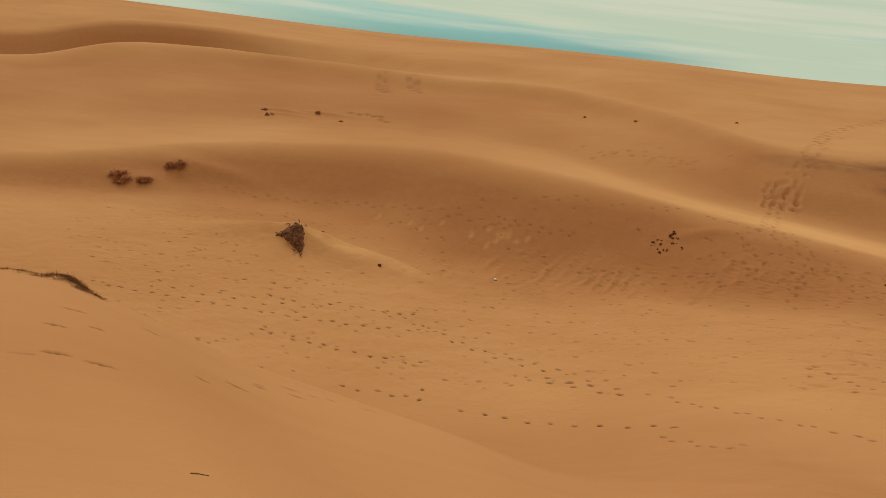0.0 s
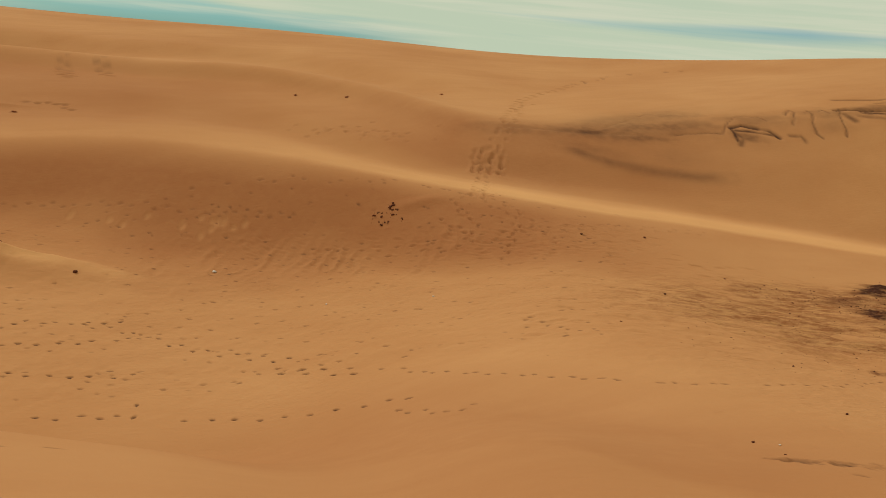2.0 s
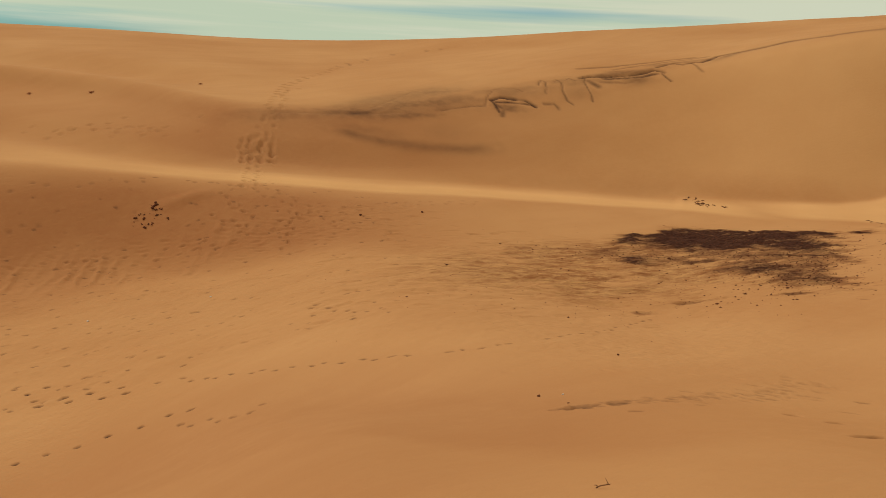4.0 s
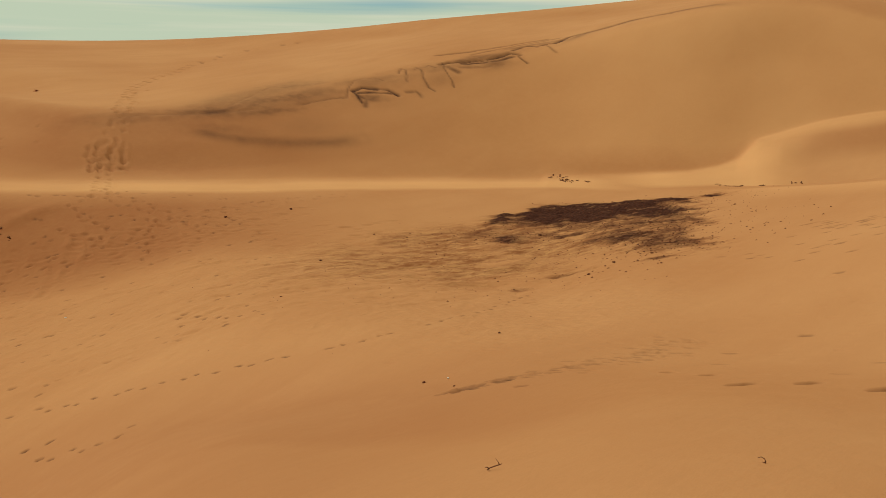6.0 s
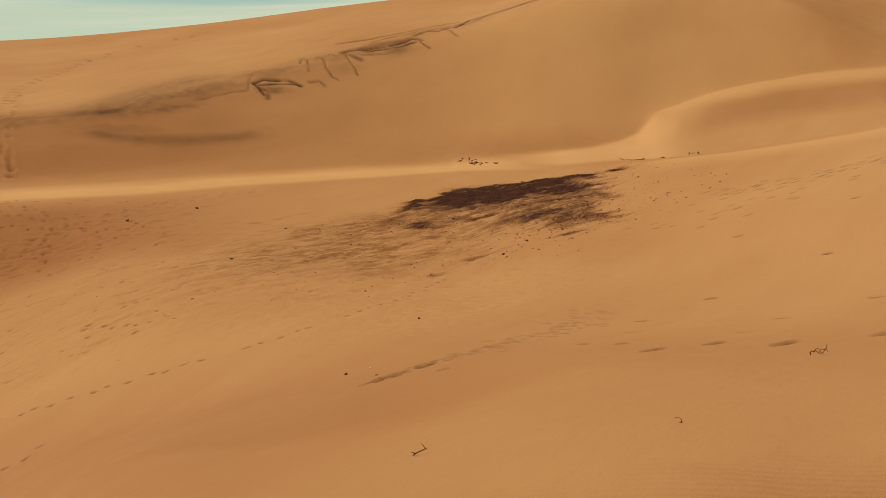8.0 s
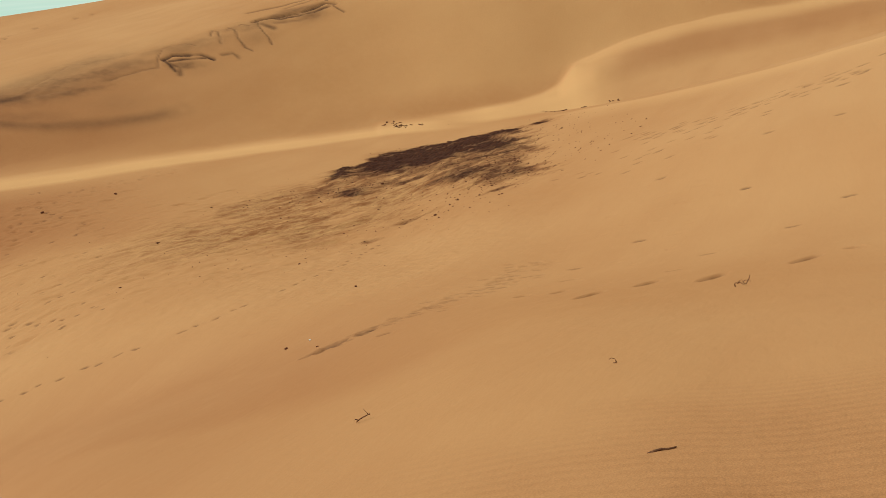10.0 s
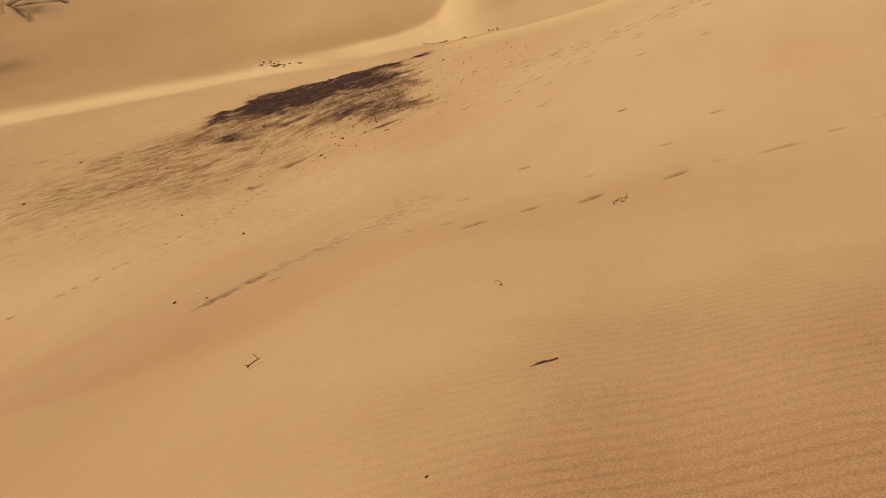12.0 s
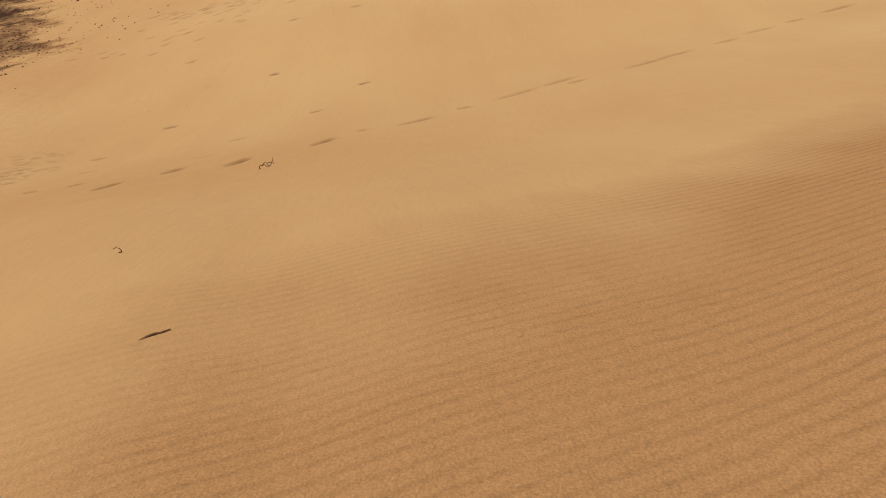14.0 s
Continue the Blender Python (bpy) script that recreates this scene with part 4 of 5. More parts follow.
for name, values in (("damp", DAMP), ("wet_and_shade", WET_AND_SHADE), ("lag_and_shade", LAG_AND_SHADE), ("pale", PALE), ("coarse", COARSE), ("rough", ROUGH), ("trod", TROD)):
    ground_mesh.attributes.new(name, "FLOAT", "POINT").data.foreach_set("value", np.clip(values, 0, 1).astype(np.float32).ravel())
ground = tagged(new("ground", ground_mesh), "rolling orange dune sand with footprints and wind ripples", "sand", kind="structure")

# ---- the sea beyond the dunes ----
sea, n, l, bsdf = material("sea", 0.25)
bsdf.inputs["Base Color"].default_value = (0.03, 0.13, 0.18, 1)
co = n.new("ShaderNodeNewGeometry").outputs["Position"]
l.new(blend(n, l, span(n, l, grain(n, l, co, 0.02, 4), 0.35, 0.7), (0.02, 0.12, 0.18, 1), (0.05, 0.19, 0.24, 1)), bsdf.inputs["Base Color"])
bm = bmesh.new()
bmesh.ops.create_circle(bm, cap_ends=True, segments=96, radius=4850)
water_mesh = bpy.data.meshes.new("water")
bm.to_mesh(water_mesh)
bm.free()
water_mesh.materials.append(sea)
water = tagged(new("water", water_mesh), "deep blue sea along the horizon behind the dunes", "sea", kind="structure")
water.location.z = 0.0


# ---- plants, clods and stones ----
def part(name, bm, mat, parent=None, label=""):
    """Links a bmesh as one mesh object, under a thing or on its own."""
    mesh = bpy.data.meshes.new(name)
    bm.to_mesh(mesh)
    bm.free()
    mesh.materials.append(mat)
    for p in mesh.polygons:
        p.use_smooth = True
    ob = new(name, mesh)
    if parent is not None:
        ob.parent = parent
    if label:
        tagged(ob, label)
    return ob


def put(ob, x, y, turn=0.0, sink=0.0, scale=1.0):
    """Sets a thing on the sand, leaning with the slope under it."""
    z, e = ground_z(x, y), 0.25
    nx, ny = (ground_z(x - e, y) - ground_z(x + e, y)) / (2 * e), (ground_z(x, y - e) - ground_z(x, y + e)) / (2 * e)
    q = Vector((0, 0, 1)).rotation_difference(Vector((nx * 0.8, ny * 0.8, 1)).normalized())
    return Matrix.Translation((x, y, z - sink)) @ q.to_matrix().to_4x4() @ pose(0, 0, 0, 0, 0, turn) @ Matrix.Scale(scale, 4)


def limb(bm, points, r0, r1, sides=5):
    """A bent, tapering stem through points."""
    rings = []
    for k, p in enumerate(points):
        p = Vector(p)
        way = (Vector(points[min(k + 1, len(points) - 1)]) - Vector(points[max(k - 1, 0)])).normalized()
        side = way.cross(Vector((0.31, 0.2, 0.93))).normalized()
        up = side.cross(way)
        r = r0 + (r1 - r0) * k / (len(points) - 1)
        rings.append([bm.verts.new(p + r * (math.cos(a) * side + math.sin(a) * up)) for a in (2 * math.pi * s / sides for s in range(sides))])
    for a, b in zip(rings[:-1], rings[1:]):
        for s in range(sides):
            bm.faces.new((a[s], a[(s + 1) % sides], b[(s + 1) % sides], b[s]))
    bm.faces.new(rings[0][::-1])
    bm.faces.new(rings[-1])


def wander(rng, start, way, length, bend=0.35, steps=5, fall=0.0, low=-0.04):
    """Points of a crooked stem."""
    p, w, out = Vector(start), Vector(way).normalized(), [Vector(start)]
    for _ in range(steps):
        w = (w + Vector((rng.gauss(0, bend), rng.gauss(0, bend), rng.gauss(0, bend) - fall))).normalized()
        p = p + w * (length / steps)
        p.z = max(p.z, low)
        out.append(p.copy())
    return out


def lump(bm, centre, size, rng, flat=0.7, cuts=2):
    """A rough clod: a ball pushed in and out."""
    made = bmesh.ops.create_icosphere(bm, subdivisions=cuts, radius=1.0)["verts"]
    off = Vector((rng.uniform(0, 90), rng.uniform(0, 90), rng.uniform(0, 90)))
    for v in made:
        f = 1 + 0.55 * noise.noise(v.co * 1.3 + off) + 0.25 * noise.noise(v.co * 3.1 + off)
        v.co = Vector((v.co.x * f * size[0], v.co.y * f * size[1], v.co.z * f * size[2] * flat)) + Vector(centre)


def blade(bm, base, way, length, width, droop):
    """A narrow, folded leaf that droops to its tip."""
    way = Vector(way).normalized()
    side = way.cross(Vector((0, 0, 1)))
    side = side.normalized() if side.length > 0.01 else Vector((1, 0, 0))
    p, rows = Vector(base), []
    for k in range(5):
        w = width * (1 - k / 4) ** 0.7
        rows.append((bm.verts.new(p - side * w), bm.verts.new(p + Vector((0, 0, w * 0.5))), bm.verts.new(p + side * w)))
        way = (way - Vector((0, 0, droop / 4))).normalized()
        p = p + way * (length / 4)
    for a, b in zip(rows[:-1], rows[1:]):
        bm.faces.new((a[0], a[1], b[1], b[0]))
        bm.faces.new((a[1], a[2], b[2], b[1]))


def thing(name, label, category, group=""):
    return tagged(new(name), label, category, group)


ROOT_FACE = ((-8.1, 33.95), (-7.75, 34.12), (-7.3, 34.32), (-6.95, 34.4), (-6.75, 34.1), (-6.68, 33.7), (-6.56, 33.4), (-6.66, 33.05), (-6.88, 33.2), (-7.25, 33.5), (-7.65, 33.72))


def depth_in(x, y, outline):
    """How far a place lies inside an outline, less than nothing outside it."""
    inside, gap = False, 99.0
    for (x0, y0), (x1, y1) in zip(outline, outline[1:] + outline[:1]):
        t = min(1, max(0, ((x - x0) * (x1 - x0) + (y - y0) * (y1 - y0)) / ((x1 - x0) ** 2 + (y1 - y0) ** 2)))
        gap = min(gap, math.hypot(x - x0 - t * (x1 - x0), y - y0 - t * (y1 - y0)))
        if (y0 > y) != (y1 > y) and x < (x1 - x0) * (y - y0) / (y1 - y0) + x0:
            inside = not inside
    return gap if inside else -gap


def dead_shrub(seed):
    """The dead bush that holds the mound: a ragged face of matted roots in the steep side, with twigs standing out."""
    rng = random.Random(seed)
    shrub = thing("dead_shrub", "dead dark brown shrub with matted roots on a sand mound", "shrub")
    foot = Vector((-7.2, 33.9, ground_z(-7.2, 33.9)))
    shrub.location = foot

    def skin(x, y):
        deep = depth_in(x, y, ROOT_FACE) + 0.12 * noise.noise(Vector((x * 4, y * 4, 3.0)))
        p = Vector((x * 3.2, y * 3.2, 0))
        rugged = 0.5 * noise.noise(p) + 0.4 * noise.noise(p * 2.3) + 0.3 * noise.noise(p * 5.1)
        return deep, ground_z(x, y) + min(0.09, deep * 0.8) + 0.13 * rugged * min(1, max(0, deep * 6))

    bm = bmesh.new()
    grid = {}
    for i in range(-1, 58):
        for j in range(-1, 66):
            x, y = -8.2 + 0.03 * i, 32.75 + 0.03 * j
            deep, z = skin(x, y)
            if deep > -0.07:
                grid[i, j] = bm.verts.new(Vector((x, y - 0.12 * max(0, min(1, deep * 5)), z)) - foot)
    for (i, j), v in grid.items():
        if (i + 1, j) in grid and (i, j + 1) in grid and (i + 1, j + 1) in grid:
            bm.faces.new((v, grid[i + 1, j], grid[i + 1, j + 1], grid[i, j + 1]))
    rim = [e for e in bm.edges if len(e.link_faces) == 1]
    skirt = bmesh.ops.extrude_edge_only(bm, edges=rim)["geom"]
    for v in skirt:
        if isinstance(v, bmesh.types.BMVert):
            v.co.z -= 0.25
    part("root_mass", bm, root_mat, shrub, "matted red-brown roots and stems")
    bm = bmesh.new()
    for j in range(230):
        x, y = rng.uniform(-8.1, -6.5), rng.uniform(32.9, 34.6)
        deep, z = skin(x, y)
        if deep < 0.02:
            continue
        s = Vector((x, y - 0.12, z + 0.01)) - foot
        limb(bm, wander(rng, s, (rng.gauss(0.3, 0.8), -0.7, rng.gauss(-0.45, 0.5)), rng.uniform(0.12, 0.36), 0.45, 5, 0.05, -3.0), 0.017, 0.006, 4)
    tagged(part("twig_tangle", bm, bleached_wood, shrub), kind="stuff")
    for x, y, way in ((-7.95, 34.05, (-0.8, 0.0, 0.35)), (-7.5, 34.35, (-0.3, 0.1, 0.8)), (-7.1, 34.55, (0.1, 0, 0.9)), (-6.85, 34.55, (0.8, 0.1, 0.3)), (-6.6, 32.95, (0.3, -0.7, -0.3)), (-6.9, 33.1, (-0.5, -0.6, 0.1))):
        bm = bmesh.new()
        stem = wander(rng, Vector((x, y, ground_z(x, y))) - foot, way, rng.uniform(0.14, 0.26), 0.3, 5, 0.0, -3.0)
        limb(bm, stem, 0.022, 0.007)
        for j in range(3):
            limb(bm, wander(rng, stem[1 + j], (rng.gauss(0, 1), rng.gauss(0, 1), 0.3), 0.1, 0.4, 3, 0.0, -3.0), 0.009, 0.003, 4)
        part("branch", bm, dead_wood, shrub)
    return shrub


def low_shrub(seed, wide, high, leaves=900, stems=70):
    """A low, dry, leafy bush: stems fanning from the sand with clumps of small leaves."""
    rng = random.Random(seed)
    shrub = thing("low_shrub", "low dry reddish-brown shrub half buried in sand", "shrub", "shrubs at the foot of the ridge")
    tips, bm = [], bmesh.new()
    for k in range(stems):
        a, r = rng.uniform(0, 2 * math.pi), 0.5 * wide * math.sqrt(rng.random())
        x, y = r * math.cos(a), 0.42 * r * math.sin(a)
        top = high * math.sqrt(max(0.05, 1 - (2 * r / wide) ** 2)) * rng.uniform(0.7, 1.1)
        pts = wander(rng, (x * 0.6, y * 0.6, -0.03), (x, y, 1.5 * top + 0.02), top + 0.4 * r, 0.4, 5)
        limb(bm, pts, 0.015, 0.005, 4)
        tips += pts[1:]
    part("branchwork", bm, dead_wood, shrub)
    bm = bmesh.new()
    for k in range(leaves):
        p = rng.choice(tips) + Vector((rng.gauss(0, 0.05), rng.gauss(0, 0.05), rng.gauss(0, 0.03)))
        blade(bm, p, (rng.gauss(0, 1), rng.gauss(0, 1), rng.gauss(0.2, 0.6)), rng.uniform(0.05, 0.1), rng.uniform(0.018, 0.03), 0.6)
    part("foliage", bm, dry_leaf, shrub)
    return shrub


def grass_tuft(seed, blades, high, lean=(0.6, 0.0)):
    """A tuft of dune grass, bent over by the wind, with dead stalks at its foot."""
    rng = random.Random(seed)
    tuft = thing("grass_tuft", "dry olive-brown tuft of dune grass on the brow", "grass", "dune grass on the brow")
    bm = bmesh.new()
    for j in range(blades):
        base = (rng.gauss(0, 0.09), rng.gauss(0, 0.06), -0.03)
        blade(bm, base, (rng.gauss(lean[0], 0.6), rng.gauss(lean[1], 0.6), rng.uniform(0.3, 1.0)), high * rng.uniform(0.55, 1.15), rng.uniform(0.004, 0.009), rng.uniform(0.5, 1.5))
    tagged(part("leaf_sheaf", bm, grass_blade, tuft), kind="stuff")
    for j in range(3):
        bm = bmesh.new()
        limb(bm, wander(rng, (rng.gauss(0, 0.1), rng.gauss(0, 0.06), -0.02), (rng.gauss(0.5, 0.8), rng.gauss(0, 0.7), 0.25), high * rng.uniform(0.5, 0.9), 0.3, 4, 0.05), 0.008, 0.003, 4)
        part("dead_stalk", bm, dead_wood, tuft)
    return tuft


def plant_stub(seed, size):
    """A small, dark, dead plant: a few crooked stems out of a crumbly foot."""
    rng = random.Random(seed)
    stub = thing("plant_stub", "small dark dead plant stub in bare sand", "dead plant", "dead plant stubs on the slope")
    bm = bmesh.new()
    for k in range(3):
        lump(bm, (rng.gauss(0, 0.3) * size, rng.gauss(0, 0.25) * size, 0.12 * size), (0.4 * size, 0.34 * size, 0.3 * size), rng, 0.8, 1)
    part("foot", bm, clod_dark, stub)
    bm = bmesh.new()
    for k in range(6):
        limb(bm, wander(rng, (rng.gauss(0, 0.2) * size, rng.gauss(0, 0.2) * size, 0), (rng.gauss(0, 0.8), rng.gauss(0, 0.8), 0.9), size * rng.uniform(0.6, 1.1), 0.4, 4), 0.05 * size, 0.02 * size, 4)
    part("branchwork", bm, dead_wood, stub)
    return stub


def twig(name, label, stems, group="twigs on the near slope"):
    """A crooked dead twig; stems: lists of points with a radius at each end."""
    t = thing(name, label, "twig", group)
    for k, (points, r0, r1) in enumerate(stems):
        bm = bmesh.new()
        limb(bm, points, r0, r1, 6)
        part("stem" if k == 0 else "side_shoot", bm, bleached_wood, t)
    return t


def clod(seed, size):
    rng = random.Random(seed)
    bm = bmesh.new()
    lump(bm, (0, 0, size * 0.25), (size, size * rng.uniform(0.6, 0.95), size), rng, 0.7, 2)
    return part("clod", bm, clod_dark)


def pebble(seed, size, mat):
    rng = random.Random(seed)
    bm = bmesh.new()
    lump(bm, (0, 0, size * 0.3), (size, size * 0.8, size * 0.7), rng, 0.8, 2)
    return part("pebble", bm, mat)


# the dead shrub on its mound
dead_shrub(3)

# shrubs at the foot of the ridge, and small ones on the far slope
for k, (x, y, wide, high) in enumerate(((-18.0, 39.6, 1.2, 0.13), (-16.55, 39.5, 0.95, 0.12), (-15.55, 41.2, 1.4, 0.16), (-17.6, 39.2, 1.25, 0.09))):
    low_shrub(20 + k, wide, high).matrix_world = put(None, x, y, 22 + 6 * (k % 2))
for k, (x, y, wide, high) in enumerate(((-15.2, 58.7, 0.5, 0.2), (-14.55, 57.3, 0.95, 0.2), (-11.2, 59.2, 0.75, 0.22), (-9.0, 57.1, 0.3, 0.12), (21.5, 60.9, 0.3, 0.1), (9.8, 62.3, 0.3, 0.08), (13.3, 59.6, 0.2, 0.06))):
    tagged(low_shrub(40 + k, wide, high, 200, 26), "small dry dark shrub alone on the far slope", "shrub", "shrubs on the far slope").matrix_world = put(None, x, y, 55 * k)

# dune grass along the brow of the near dune
rng = random.Random(5)
tufts = [grass_tuft(60 + k, 240, 0.16) for k in range(4)]
for k in range(90):
    d = k / 89
    x, y = -8.25 + 1.75 * d + rng.gauss(0, 0.06), 14.4 - 1.55 * d + rng.gauss(0, 0.06)
    side = rng.uniform(-0.12, 0.26) * (1 - 0.6 * d)
    m = put(None, x + 0.66 * side, y + 0.75 * side, rng.uniform(-50, 50), 0.02, rng.uniform(0.65, 1.1) * (1.0 - 0.35 * d))
    if k < 4:
        tufts[k].matrix_world = m
    else:
        copy_thing(tufts[k % 4], m)
for k in range(34):
    x, y = -9.85 + 1.55 * k / 33 + rng.gauss(0, 0.05), 14.75 - 0.35 * k / 33 + rng.gauss(0, 0.1)
    copy_thing(tufts[k % 4], put(None, x, y, rng.uniform(-60, 60), 0.02, rng.uniform(0.4, 0.95)))

# dead plant stubs in a loose ring on the slope
stubs = [plant_stub(80 + k, 0.2) for k in range(4)]
RING = [(11.0, 36.45), (10.85, 36.35), (10.9, 36.15), (10.4, 36.2), (10.2, 36.3), (10.0, 36.2), (9.9, 36.05), (9.8, 35.85), (10.15, 35.75), (10.3, 36.0), (10.6, 36.1), (10.7, 35.75),
        (10.55, 35.55), (10.85, 35.85), (11.0, 35.8), (11.15, 35.3), (11.1, 36.05), (10.2, 35.5), (10.4, 35.6), (10.75, 36.0), (11.2, 35.45)]
for k, (x, y) in enumerate(RING):
    m = put(None, x, y, rng.uniform(0, 360), 0.01, rng.uniform(0.4, 0.75) if k > 1 else 1.0)
    if k < 4:
        stubs[k].matrix_world = m
    else:
        copy_thing(stubs[k % 4], m)

# broken stalks that lie on the bench below the slip face
def stalk_bit(seed):
    r = random.Random(seed)
    t = thing("stalk", "short dark broken plant stalk lying on sand", "stalk", "broken stalks on the bench")
    bm = bmesh.new()
    limb(bm, wander(r, (-0.2, 0, 0.04), (1, r.gauss(0, 0.3), 0.12), 0.4, 0.2, 5, 0.06), 0.03, 0.014, 6)
    part("stem", bm, bleached_wood, t)
    bm = bmesh.new()
    limb(bm, wander(r, (0, 0, 0.03), (0.4, 0.9, 0.1), 0.16, 0.3, 3, 0.1), 0.018, 0.01, 5)
    part("side_shoot", bm, bleached_wood, t)
    return t


bits = [stalk_bit(90 + k) for k in range(3)]
LAID = [(41.3, 29.6), (41.5, 29.2), (40.3, 29.2), (40.9, 29.0), (41.2, 28.6), (40.7, 28.5), (40.3, 28.3), (40.0, 28.1), (40.4, 27.9), (39.9, 27.75), (40.2, 27.55), (39.7, 27.5),
        (40.1, 27.3), (39.6, 27.1), (40.5, 27.2), (40.6, 26.6), (40.3, 26.4), (39.9, 27.9), (44.9, 20.5), (44.7, 20.2), (44.6, 19.7), (44.75, 19.5), (44.6, 19.2), (44.9, 19.0), (46.1, 18.4), (46.2, 18.15), (48.0, 17.1), (48.2, 16.8)]
for k, (x, y) in enumerate(LAID):
    m = put(None, x, y, rng.uniform(0, 360), 0.0, rng.uniform(0.6, 1.2))
    if k < 3:
        bits[k].matrix_world = m
    else:
        copy_thing(bits[k % 3], m)

# clods round the dark debris: larger ones singly, crumbs as one scatter
clods = [clod(110 + k, 0.1) for k in range(5)]
for c in clods:
    tagged(c, "dark brown crumbly clod lying on pale sand", "clod", "clods round the debris")
for k in range(150):
    if k < 90:
        x, y = 32.0 + rng.gauss(0, 4.5), 18.4 + rng.gauss(0, 2.4)
    elif k < 125:
        x, y = 27.5 + rng.gauss(0, 2.2), 14.6 + rng.gauss(0, 0.9)
    else:
        x, y = 22 + rng.gauss(0, 4), 20 + rng.gauss(0, 3)
    m = put(None, x, y, rng.uniform(0, 360), 0.01, rng.choice((0.3, 0.4, 0.5, 0.6, 0.8)))
    if k < 5:
        clods[k].matrix_world = m
    else:
        copy_thing(clods[k % 5], m)
heap_i, heap_j = np.nonzero(heap > 0.3)
pick = np.random.default_rng(12)
weight = heap[heap_i, heap_j] ** 2 * radii[heap_i]
chosen = pick.choice(len(heap_i), 5200, p=weight / weight.sum())
spots = [(GX[heap_i[c], heap_j[c]] + pick.normal(0, 0.12), GY[heap_i[c], heap_j[c]] + pick.normal(0, 0.12), 0.012 + 0.045 * pick.random() ** 2.5) for c in chosen]
spots += [(29.5 + pick.normal(0, 3.2), 15.2 + pick.normal(0, 1.9), pick.uniform(0.015, 0.06)) for k in range(420)]
spots += [(39.0 + pick.normal(0, 2.2), 17.6 + pick.normal(0, 1.6), pick.uniform(0.015, 0.05)) for k in range(90)]
spots += [(24 + pick.normal(0, 5), 20 + pick.normal(0, 3.0), pick.uniform(0.012, 0.035)) for k in range(500)]
verts, faces = [], []
for x, y, s in spots:
    z, k = ground_z(x, y), len(verts)
    turn = pick.uniform(0, 6.28)
    verts += [(x + s * pick.uniform(0.7, 1.3) * math.cos(turn + a), y + s * pick.uniform(0.7, 1.3) * math.sin(turn + a), z - 0.01) for a in (0, 1.25, 2.5, 3.75, 5.0)]
    verts.append((x + pick.normal(0, 0.2) * s, y + pick.normal(0, 0.2) * s, z + s * pick.uniform(0.25, 0.75)))
    faces += [(k + a, k + (a + 1) % 5, k + 5) for a in range(5)]
crumb_mesh = bpy.data.meshes.new("crumbs")
crumb_mesh.from_pydata(verts, [], faces)
crumb_mesh.materials.append(clod_dark)
crumbs = new("crumbs", crumb_mesh)
tagged(crumbs, "scattered dark crumbs of dried debris on sand", "debris", kind="stuff")

# lone stones on the valley floor
for k, (x, y, s, pale) in enumerate(((2.42, 33.85, 0.09, 1), (6.4, 28.9, 0.045, 1), (10.36, 27.6, 0.045, 1), (10.5, 9.9, 0.025, 1), (-2.98, 33.1, 0.1, 0), (-5.95, 34.6, 0.09, 0),
                                     (10.2, 10.2, 0.035, 0), (3.16, 2.18, 0.006, 0), (18.6, 31.0, 0.07, 0), (21.5, 30.2, 0.07, 0), (9.9, 9.2, 0.02, 0), (14.5, 12.0, 0.04, 0))):
    p = pebble(200 + k, s, pale_stone if pale else clod_dark)
    tagged(p, "small pale stone on the orange sand" if pale else "small dark stone on the orange sand", "stone", "lone stones")
    p.matrix_world = put(None, x, y, 70 * k, 0.0)

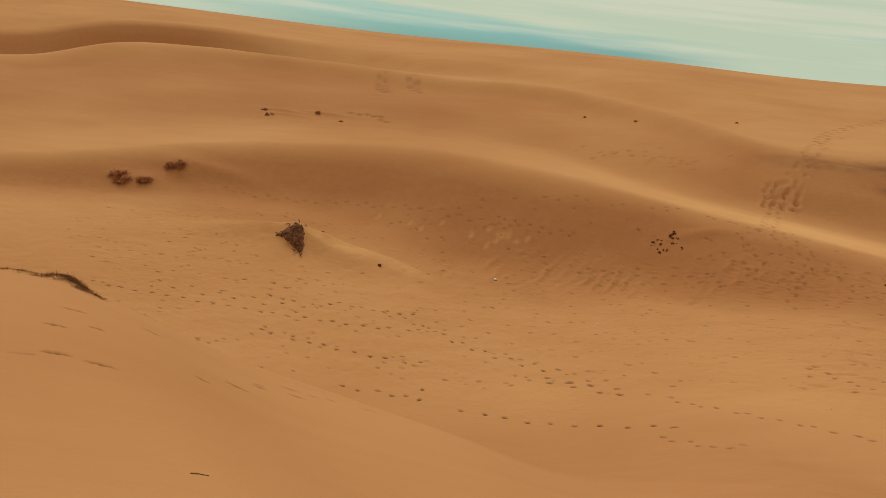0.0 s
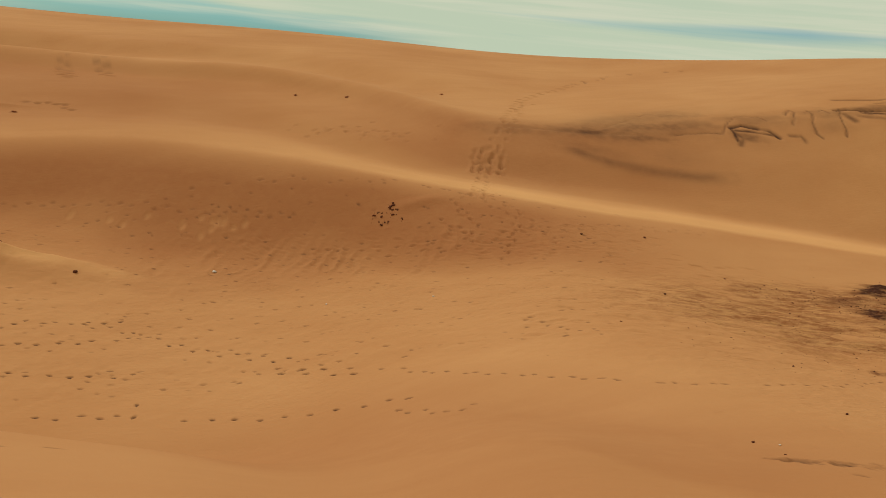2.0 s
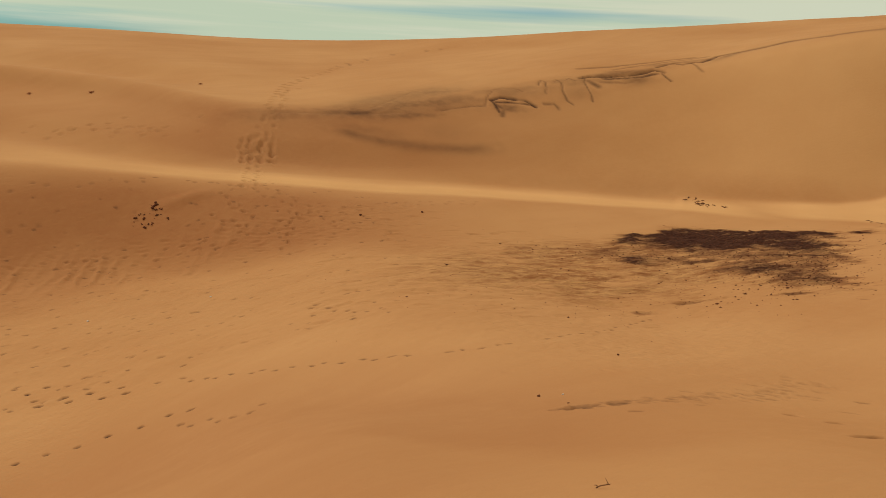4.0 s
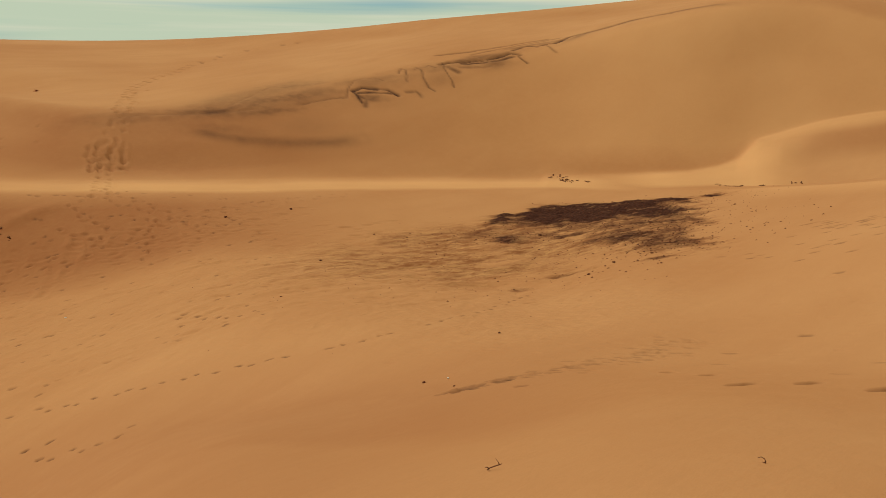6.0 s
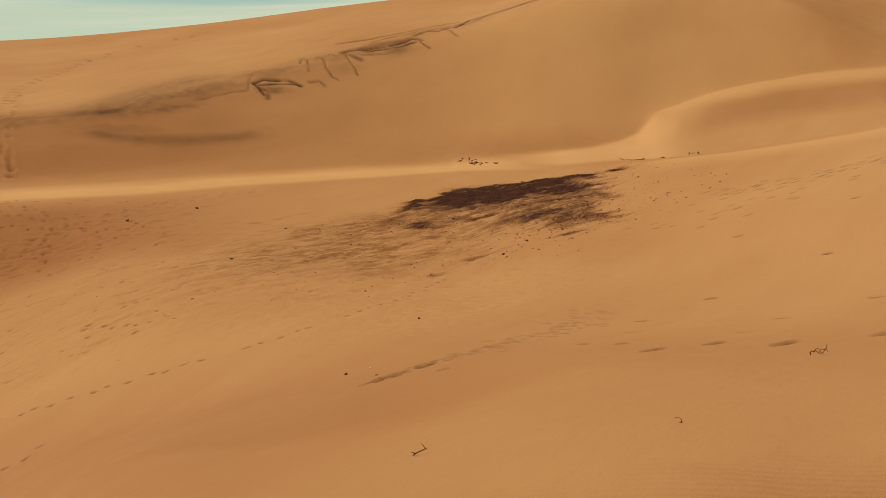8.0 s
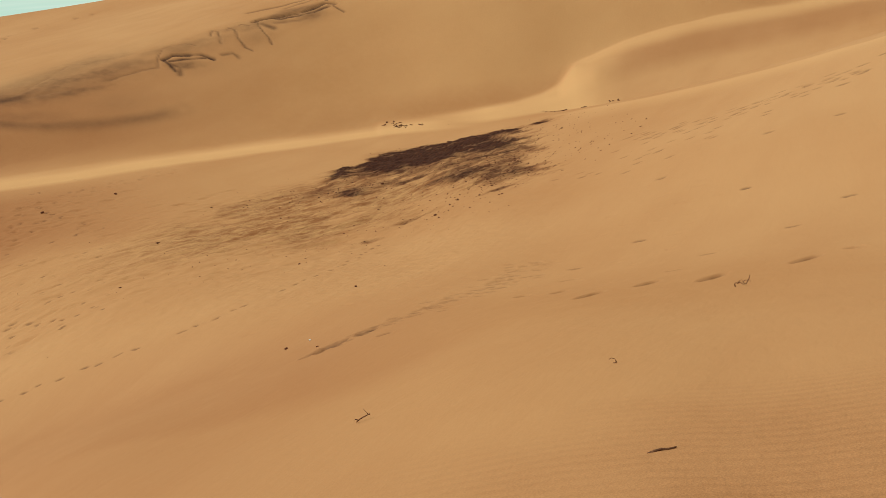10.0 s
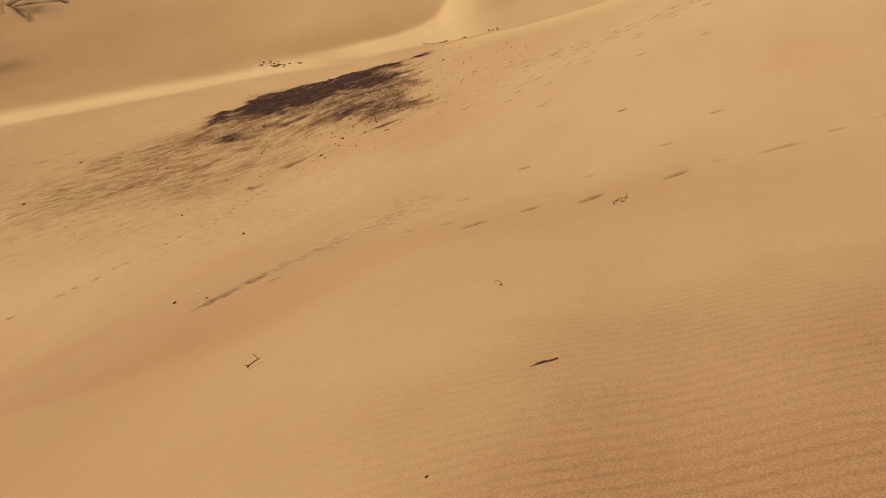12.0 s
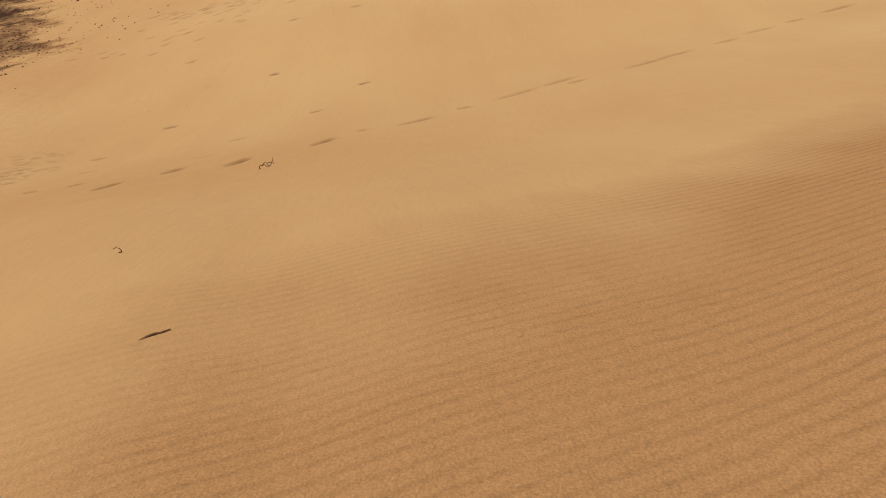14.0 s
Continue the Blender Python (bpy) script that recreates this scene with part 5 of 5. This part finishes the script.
# twigs on the near slope
t = twig("twig", "forked brown twig standing out of smooth sand",
         [([(-0.1, 0, 0.01), (-0.05, 0.01, 0.035), (0.0, 0.0, 0.05), (0.05, 0.0, 0.06), (0.075, 0.0, 0.07)], 0.009, 0.008),
          ([(0.07, 0, 0.065), (0.055, 0, 0.1), (0.03, 0.0, 0.15)], 0.006, 0.003),
          ([(-0.07, 0.0, 0.03), (-0.1, 0.02, 0.045), (-0.12, 0.02, 0.04)], 0.008, 0.004),
          ([(0.06, 0, 0.07), (0.085, 0.0, 0.06), (0.095, 0.01, 0.075)], 0.008, 0.004)])
t.matrix_world = put(None, 4.74, 4.11, -52, 0, 0.5)
t = twig("twig", "tiny curled brown twig on smooth sand",
         [([(-0.045, 0, 0.05), (-0.015, 0, 0.065), (0.02, 0, 0.05), (0.035, 0, 0.02), (0.03, 0, 0.0)], 0.004, 0.005),
          ([(0.035, 0.0, 0.02), (0.015, 0.0, 0.005), (0.0, 0.0, 0.012)], 0.006, 0.004)])
t.matrix_world = put(None, 5.49, 2.73, -72, 0, 0.54)
t = twig("twig", "tangled bare brown twig arching over the sand",
         [([(-0.17, 0, 0.0), (-0.165, 0, 0.09), (-0.13, 0.0, 0.11), (-0.1, 0.01, 0.08), (-0.06, 0, 0.1), (-0.02, 0, 0.04), (0.04, 0, 0.03), (0.09, 0.0, 0.08), (0.13, 0, 0.12), (0.16, 0.0, 0.18)], 0.012, 0.006),
          ([(-0.1, 0, 0.09), (-0.05, 0, 0.13), (-0.01, 0, 0.13), (0.0, 0, 0.09)], 0.008, 0.005),
          ([(0.02, 0, 0.035), (0.0, 0.03, 0.08), (0.04, 0.03, 0.1), (0.09, 0.01, 0.09)], 0.009, 0.006),
          ([(0.1, 0, 0.09), (0.13, 0.02, 0.07), (0.12, 0.03, 0.03)], 0.007, 0.004)])
t.matrix_world = put(None, 10.3, 2.78, -78, 0, 0.6) @ pose(0, 0, 0, 0, -14, 0)
t = twig("stick", "thin dark stick lying half buried in rippled sand",
         [([(-0.1, 0, -0.006), (-0.05, 0.004, 0.006), (0.0, 0.0, 0.012), (0.04, -0.006, 0.008), (0.1, -0.004, 0.01)], 0.011, 0.005)])
t.matrix_world = put(None, 4.04, 2.04, -47, 0.002, 0.62)
t = twig("stick", "thin dark stick lying on smooth sand",
         [([(-0.14, 0, 0.0), (-0.05, 0.01, 0.014), (0.02, 0.0, 0.012), (0.14, 0.02, 0.006)], 0.01, 0.005)])
t.matrix_world = put(None, -1.73, 4.23, 10, 0, 0.45)
